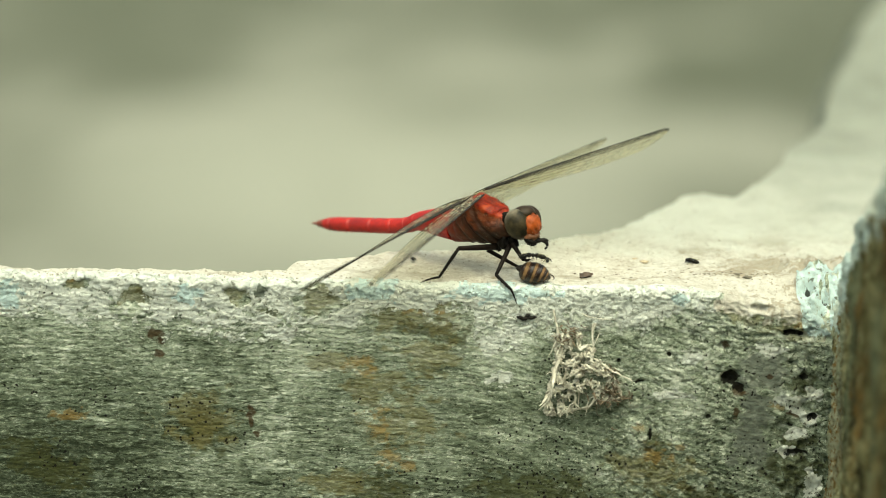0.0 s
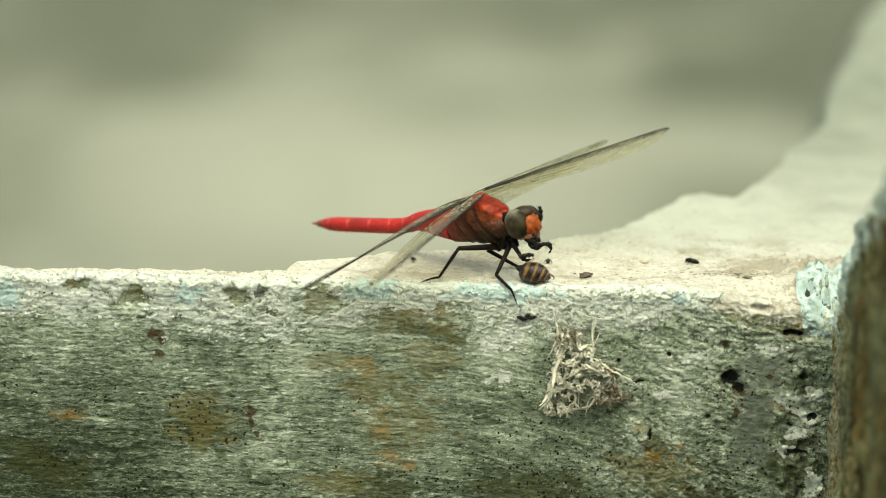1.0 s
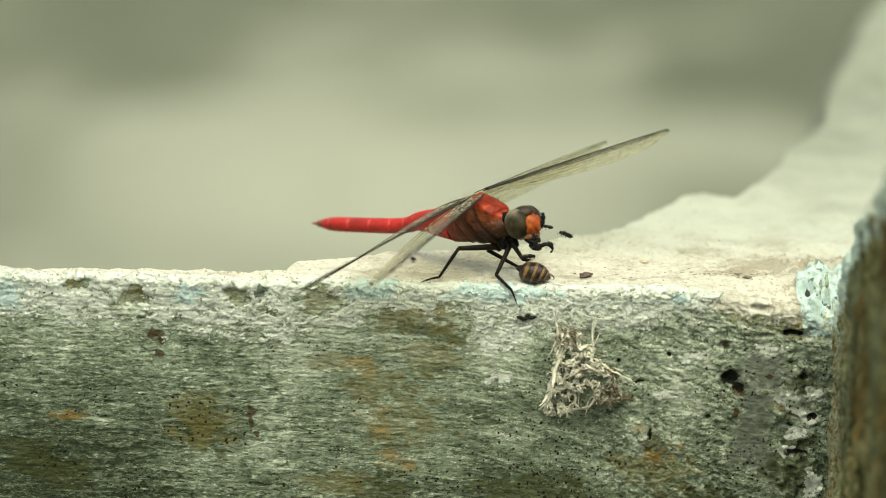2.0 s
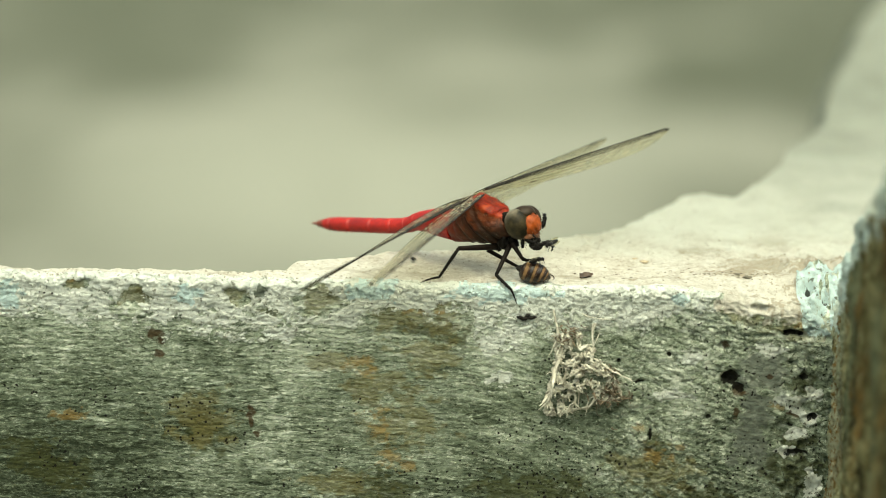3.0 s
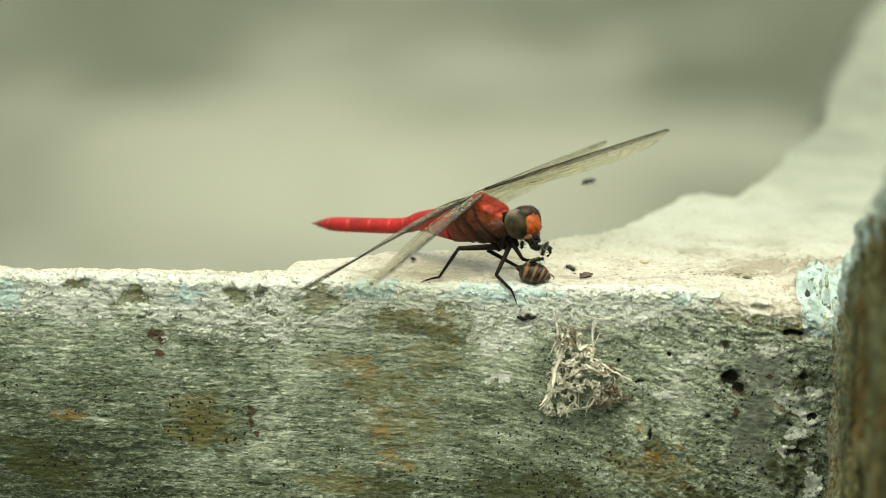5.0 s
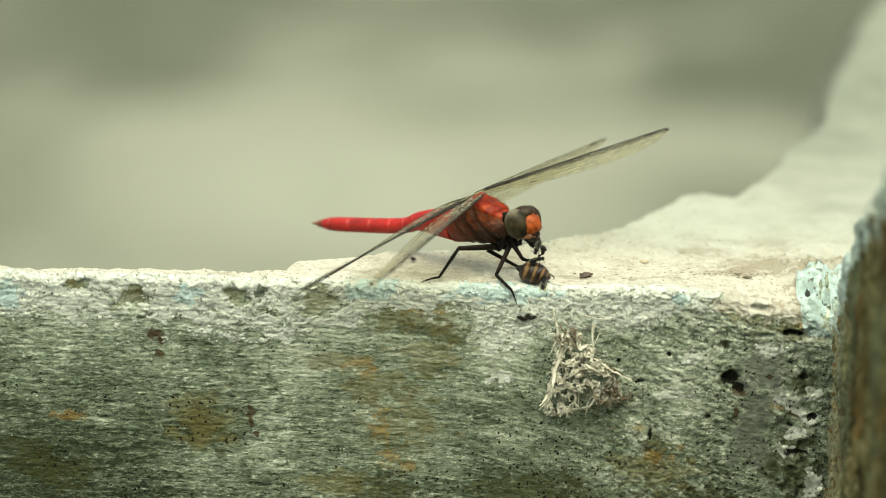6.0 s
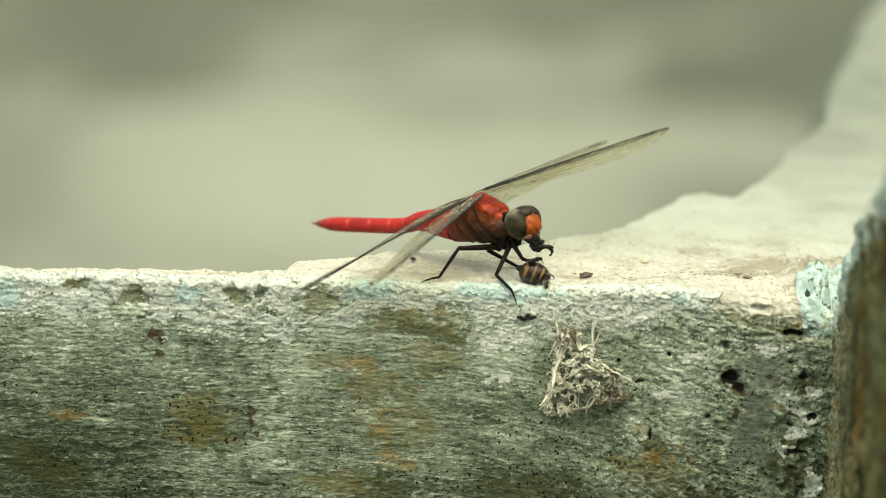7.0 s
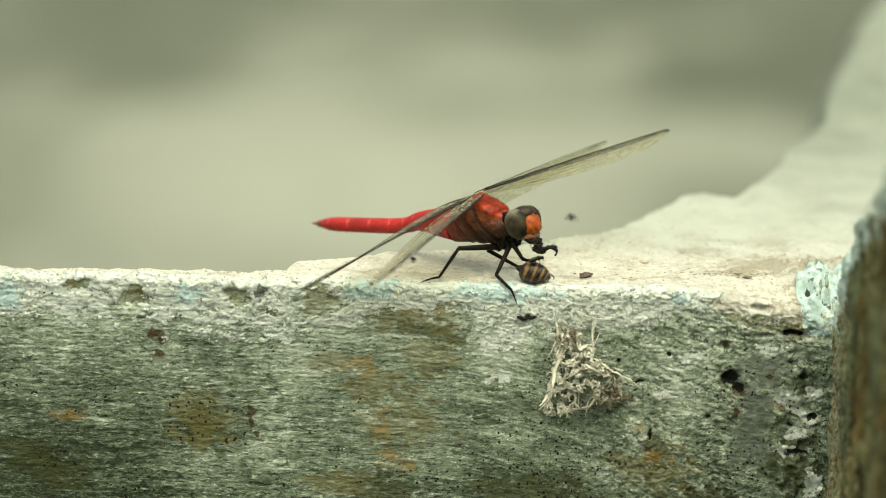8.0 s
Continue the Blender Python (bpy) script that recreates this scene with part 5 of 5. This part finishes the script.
    walk(FLY_NAMES["face"], [
        (0, mm(13.63, 1.50, 3.59, 0, -5, 175)),
        (0.1, mm(13.87, 1.50, 3.60, 0, -5, 175)),
        (0.2, mm(15.26, 1.00, 5.00, 0, -30, 10)),
        (0.3, mm(18.42, 1.00, 8.61, 0, 0, 20)),
        (0.4, mm(16.10, 1.00, 8.88, 0, 10, 20)),
        (0.5, mm(22.80, 2.00, 7.66, 0, -15, 10)),
        (0.6, mm(19.03, -9.00, 10.74, 0, 0, 90)),
        (0.7, mm(17.96, -8.00, 13.05, 0, 20, 60)),
        (0.8, mm(21.31, 2.00, 6.63, 0, 10, 20)),
        (0.9, mm(17.09, 0.00, 9.72, 0, 10, 20)),
        (1.0, mm(13.19, 1.00, 10.28, 0, -80, 180)),
        (1.2, mm(13.10, 1.00, 10.36, 0, -50, 180)),
        (1.3, mm(13.19, 0.80, 10.01, 0, -70, 180)),
        (1.5, mm(13.52, 0.60, 9.49, 0, -88, 180)),
        (1.7, mm(13.52, 0.60, 9.49, 0, -88, 180)),
        (2.8, mm(13.59, 0.60, 9.74, 0, -92, 180)),
        (3.1, mm(13.77, 0.60, 9.25, 0, -92, 180)),
        (3.4, mm(13.79, 0.50, 8.62, 0, -95, 180)),
        (3.5, mm(13.73, 0.50, 7.96, 0, -100, 180)),
        (3.6, mm(13.81, 0.50, 7.63, 0, -105, 180)),
        (3.7, mm(14.22, 0.40, 7.42, 0, -120, 180)),
        (3.8, mm(14.39, 0.40, 7.01, 0, -120, 180)),
        (3.9, mm(14.50, 0.40, 6.11, 0, -80, 180)),
        (4.2, mm(14.24, 0.40, 6.52, 0, -60, 180)),
        (4.5, mm(13.91, 0.40, 7.00, 0, -40, 180)),
        (4.7, mm(13.91, 0.40, 7.00, 0, -80, 180)),
        (4.9, mm(17.70, -4.00, 12.33, 0, 0, 30)),
        (5.2, mm(28.85, -6.00, 28.34, 0, 0, 30)),
        (5.5, mm(53.70, -10.00, 55.60, 0, 0, 30)),
        (8, mm(81.03, -20.00, 84.07, 0, 0, 30)),
    ])
    walk(FLY_NAMES["leg"], [
        (0, mm(11.88, 2.00, 3.50, 0, -5, 5)),
        (1.7, mm(11.88, 2.00, 3.50, 0, -5, 5)),
        (2.2, mm(12.36, 1.60, 3.29, 0, 0, 10)),
        (2.8, mm(13.33, 1.50, 3.01, 0, -8, 10)),
        (4.0, mm(13.41, 1.50, 3.09, 0, -5, 8)),
        (4.7, mm(13.33, 1.50, 3.01, 0, -8, 15)),
        (5.8, mm(13.41, 1.50, 3.09, 0, -10, 5)),
        (7.0, mm(13.17, 1.50, 3.00, 0, -12, 10)),
        (7.5, mm(13.41, 1.50, 3.17, 0, -8, 0)),
        (8, mm(13.33, 1.50, 3.17, 0, -12, 10)),
    ])
    walk(FLY_NAMES["behind"], [
        (0, mm(15.20, 14.23, 0.00, 0, 0, 85)),
        (0.5, mm(15.27, 13.90, 0.00, 0, 0, 88)),
        (1.0, mm(15.27, 13.57, 0.00, 0, 0, 84)),
        (1.5, mm(15.55, 11.27, 0.00, 0, 0, 86)),
        (1.6, mm(15.54, 10.94, 0.00, 0, 0, 86)),
        (1.7, mm(16.25, 10.00, 5.45, 0, -20, 160)),
        (2.1, mm(14.20, 10.00, 5.98, 0, 0, 180)),
        (2.5, mm(12.13, 6.00, 5.25, 0, 0, 180)),
        (2.8, mm(11.28, 3.00, 5.30, 0, 60, 90)),
        (3.5, mm(11.37, 3.00, 4.98, 0, 70, 90)),
        (4.7, mm(11.29, 3.00, 4.97, 0, 60, 90)),
        (5.8, mm(10.96, 3.00, 5.54, 0, 60, 90)),
        (8, mm(10.87, 3.00, 5.62, 0, 60, 90)),
    ])
    walk(FLY_NAMES["edge"], [
        (0, mm(84.77, -60.00, 39.61, 0, 0, 180)),
        (4.0, mm(85.10, -40.00, 29.38, 0, 0, 180)),
        (4.3, mm(66.65, -10.00, 14.19, 0, 0, 180)),
        (4.4, mm(18.22, -2.00, 2.37, 0, 60, 150)),
        (4.5, mm(16.71, -3.00, 4.07, 0, 50, 160)),
        (4.6, mm(13.70, -0.40, 0.20, 0, 60, 150)),
        (4.7, mm(18.67, -4.00, 4.12, 0, 20, 20)),
        (5.0, mm(17.95, -5.00, 3.63, 0, 0, 120)),
        (5.4, mm(15.05, -3.00, 1.40, 0, 20, 150)),
        (5.8, mm(14.37, 0.90, 0.13, 0, -65, 80)),
        (6.3, mm(14.53, 0.90, 0.13, 0, -65, 90)),
        (6.5, mm(14.68, 0.90, 0.47, 0, -60, 100)),
        (7.1, mm(14.60, 0.90, 0.38, 0, -60, 100)),
        (7.2, mm(13.47, 0.60, 0.43, 0, -30, 150)),
        (7.3, mm(11.94, 0.60, 0.64, 0, -10, 170)),
        (7.4, mm(11.06, 1.00, 0.85, 0, 0, 175)),
        (7.6, mm(10.90, 0.80, 0.73, 0, 20, 150)),
        (7.7, mm(8.33, -2.00, 0.15, 0, 0, 160)),
        (7.8, mm(11.51, -8.00, 11.27, 0, 0, 20)),
        (7.9, mm(17.13, -14.00, 12.15, 0, 0, 20)),
        (8, mm(17.35, -18.00, 14.08, 0, 0, 90)),
    ])
    walk(prey, [
        (0.0, mm(12.22, 2.91, 7.30, 0, 8.0, 0)),
        (0.1, mm(12.31, 2.65, 7.03, 0, 1.1, 0)),
        (0.3, mm(12.42, 2.77, 7.31, 0, 13.1, 0)),
        (0.5, mm(12.69, 2.39, 7.05, 0, 13.0, 0)),
        (0.6, mm(12.83, 2.24, 6.99, 0, 16.3, 0)),
        (0.7, mm(12.87, 2.52, 7.32, 0, 29.2, 0)),
        (0.8, mm(12.48, 2.72, 7.30, 0, 14.6, 0)),
        (0.9, mm(12.64, 2.80, 7.49, 0, 24.4, 0)),
        (1.0, mm(12.74, 2.23, 6.89, 0, 7.3, 0)),
        (1.2, mm(12.50, 2.48, 7.00, 0, 4.5, 0)),
        (1.4, mm(12.69, 2.27, 6.90, 0, 6.0, 0)),
        (1.5, mm(12.64, 2.27, 6.84, 0, 0.8, 0)),
        (1.6, mm(12.86, 1.98, 6.65, 0, -5.3, 0)),
        (1.7, mm(12.84, 2.06, 6.75, 0, 2.5, 0)),
        (2.8, mm(12.71, 2.17, 6.77, 0, -1.4, 0)),
        (2.9, mm(12.90, 1.94, 6.65, 0, -4.0, 0)),
        (3.0, mm(12.66, 2.21, 6.77, 0, -2.8, 0)),
        (3.1, mm(12.90, 1.96, 6.67, 0, -1.8, 0)),
        (3.2, mm(12.98, 1.87, 6.63, 0, -1.5, 0)),
        (3.3, mm(13.09, 1.74, 6.57, 0, -2.1, 0)),
        (3.4, mm(13.03, 1.85, 6.66, 0, 6.0, 0)),
        (3.5, mm(13.09, 1.76, 6.60, 0, 1.9, 0)),
        (3.6, mm(13.06, 1.81, 6.64, 0, 5.0, 0)),
        (3.7, mm(13.30, 1.51, 6.47, 0, -8.9, 0)),
        (3.8, mm(13.15, 1.71, 6.60, 0, 11.0, 0)),
        (3.9, mm(13.15, 1.83, 6.73, 0, 26.4, 0)),
        (4.0, mm(13.02, 2.05, 6.89, 0, 23.7, 0)),
        (4.1, mm(13.04, 2.15, 7.01, 0, 29.8, 0)),
        (4.2, mm(13.02, 1.94, 6.78, 0, 16.0, 0)),
        (4.3, mm(13.02, 1.89, 6.70, 0, 9.2, 0)),
        (4.4, mm(12.99, 2.10, 6.93, 0, 22.9, 0)),
        (4.5, mm(12.94, 2.31, 7.13, 0, 27.8, 0)),
        (4.6, mm(12.89, 2.12, 6.89, 0, 14.5, 0)),
        (4.7, mm(12.99, 2.10, 6.93, 0, 22.9, 0)),
        (5.8, mm(13.13, 1.72, 6.58, 0, 3.0, 0)),
        (5.9, mm(13.10, 2.03, 6.92, 0, 31.0, 0)),
        (6.0, mm(13.16, 2.38, 7.27, 0, 43.1, 0)),
        (6.1, mm(13.12, 1.93, 6.83, 0, 28.6, 0)),
        (6.2, mm(13.12, 1.76, 6.63, 0, 10.1, 0)),
        (6.3, mm(13.28, 1.54, 6.50, 0, 10.7, 0)),
        (6.4, mm(13.11, 1.79, 6.66, 0, 13.3, 0)),
        (6.5, mm(13.18, 1.64, 6.53, 0, -3.8, 0)),
        (6.6, mm(13.39, 1.50, 6.44, 0, -17.0, 0)),
        (6.7, mm(13.32, 1.50, 6.46, 0, -1.4, 0)),
        (6.8, mm(13.10, 1.88, 6.76, 0, 22.4, 0)),
        (6.9, mm(12.99, 2.15, 6.99, 0, 26.0, 0)),
        (7.0, mm(13.03, 1.88, 6.71, 0, 11.4, 0)),
        (7.1, mm(13.20, 1.63, 6.53, 0, 1.2, 0)),
        (7.2, mm(13.24, 1.57, 6.50, 0, -1.6, 0)),
        (7.3, mm(13.23, 1.59, 6.52, 0, 6.0, 0)),
        (7.4, mm(13.33, 1.50, 6.45, 0, -7.8, 0)),
        (7.5, mm(13.49, 1.50, 6.37, 0, -9.7, 0)),
        (7.6, mm(13.27, 1.55, 6.50, 0, 6.9, 0)),
        (7.7, mm(13.08, 1.88, 6.74, 0, 19.0, 0)),
        (7.8, mm(13.03, 1.88, 6.71, 0, 11.4, 0)),
        (7.9, mm(13.21, 1.63, 6.55, 0, 8.9, 0)),
        (8.0, mm(13.34, 1.50, 6.44, 0, 1.5, 0)),
    ])
    # the far wings tremble by a fraction of a degree
    for wing, size, phase in ((wings[0], 0.25, 0.0), (wings[1], 0.45, 1.3)):
        rest_pose = wing.matrix_basis.copy()
        walk(wing, [(k * 0.25, rest_pose @ pose(0, 0, 0, 0, size * math.sin(2.1 * k + phase), 0)) for k in range(33)])


motions()
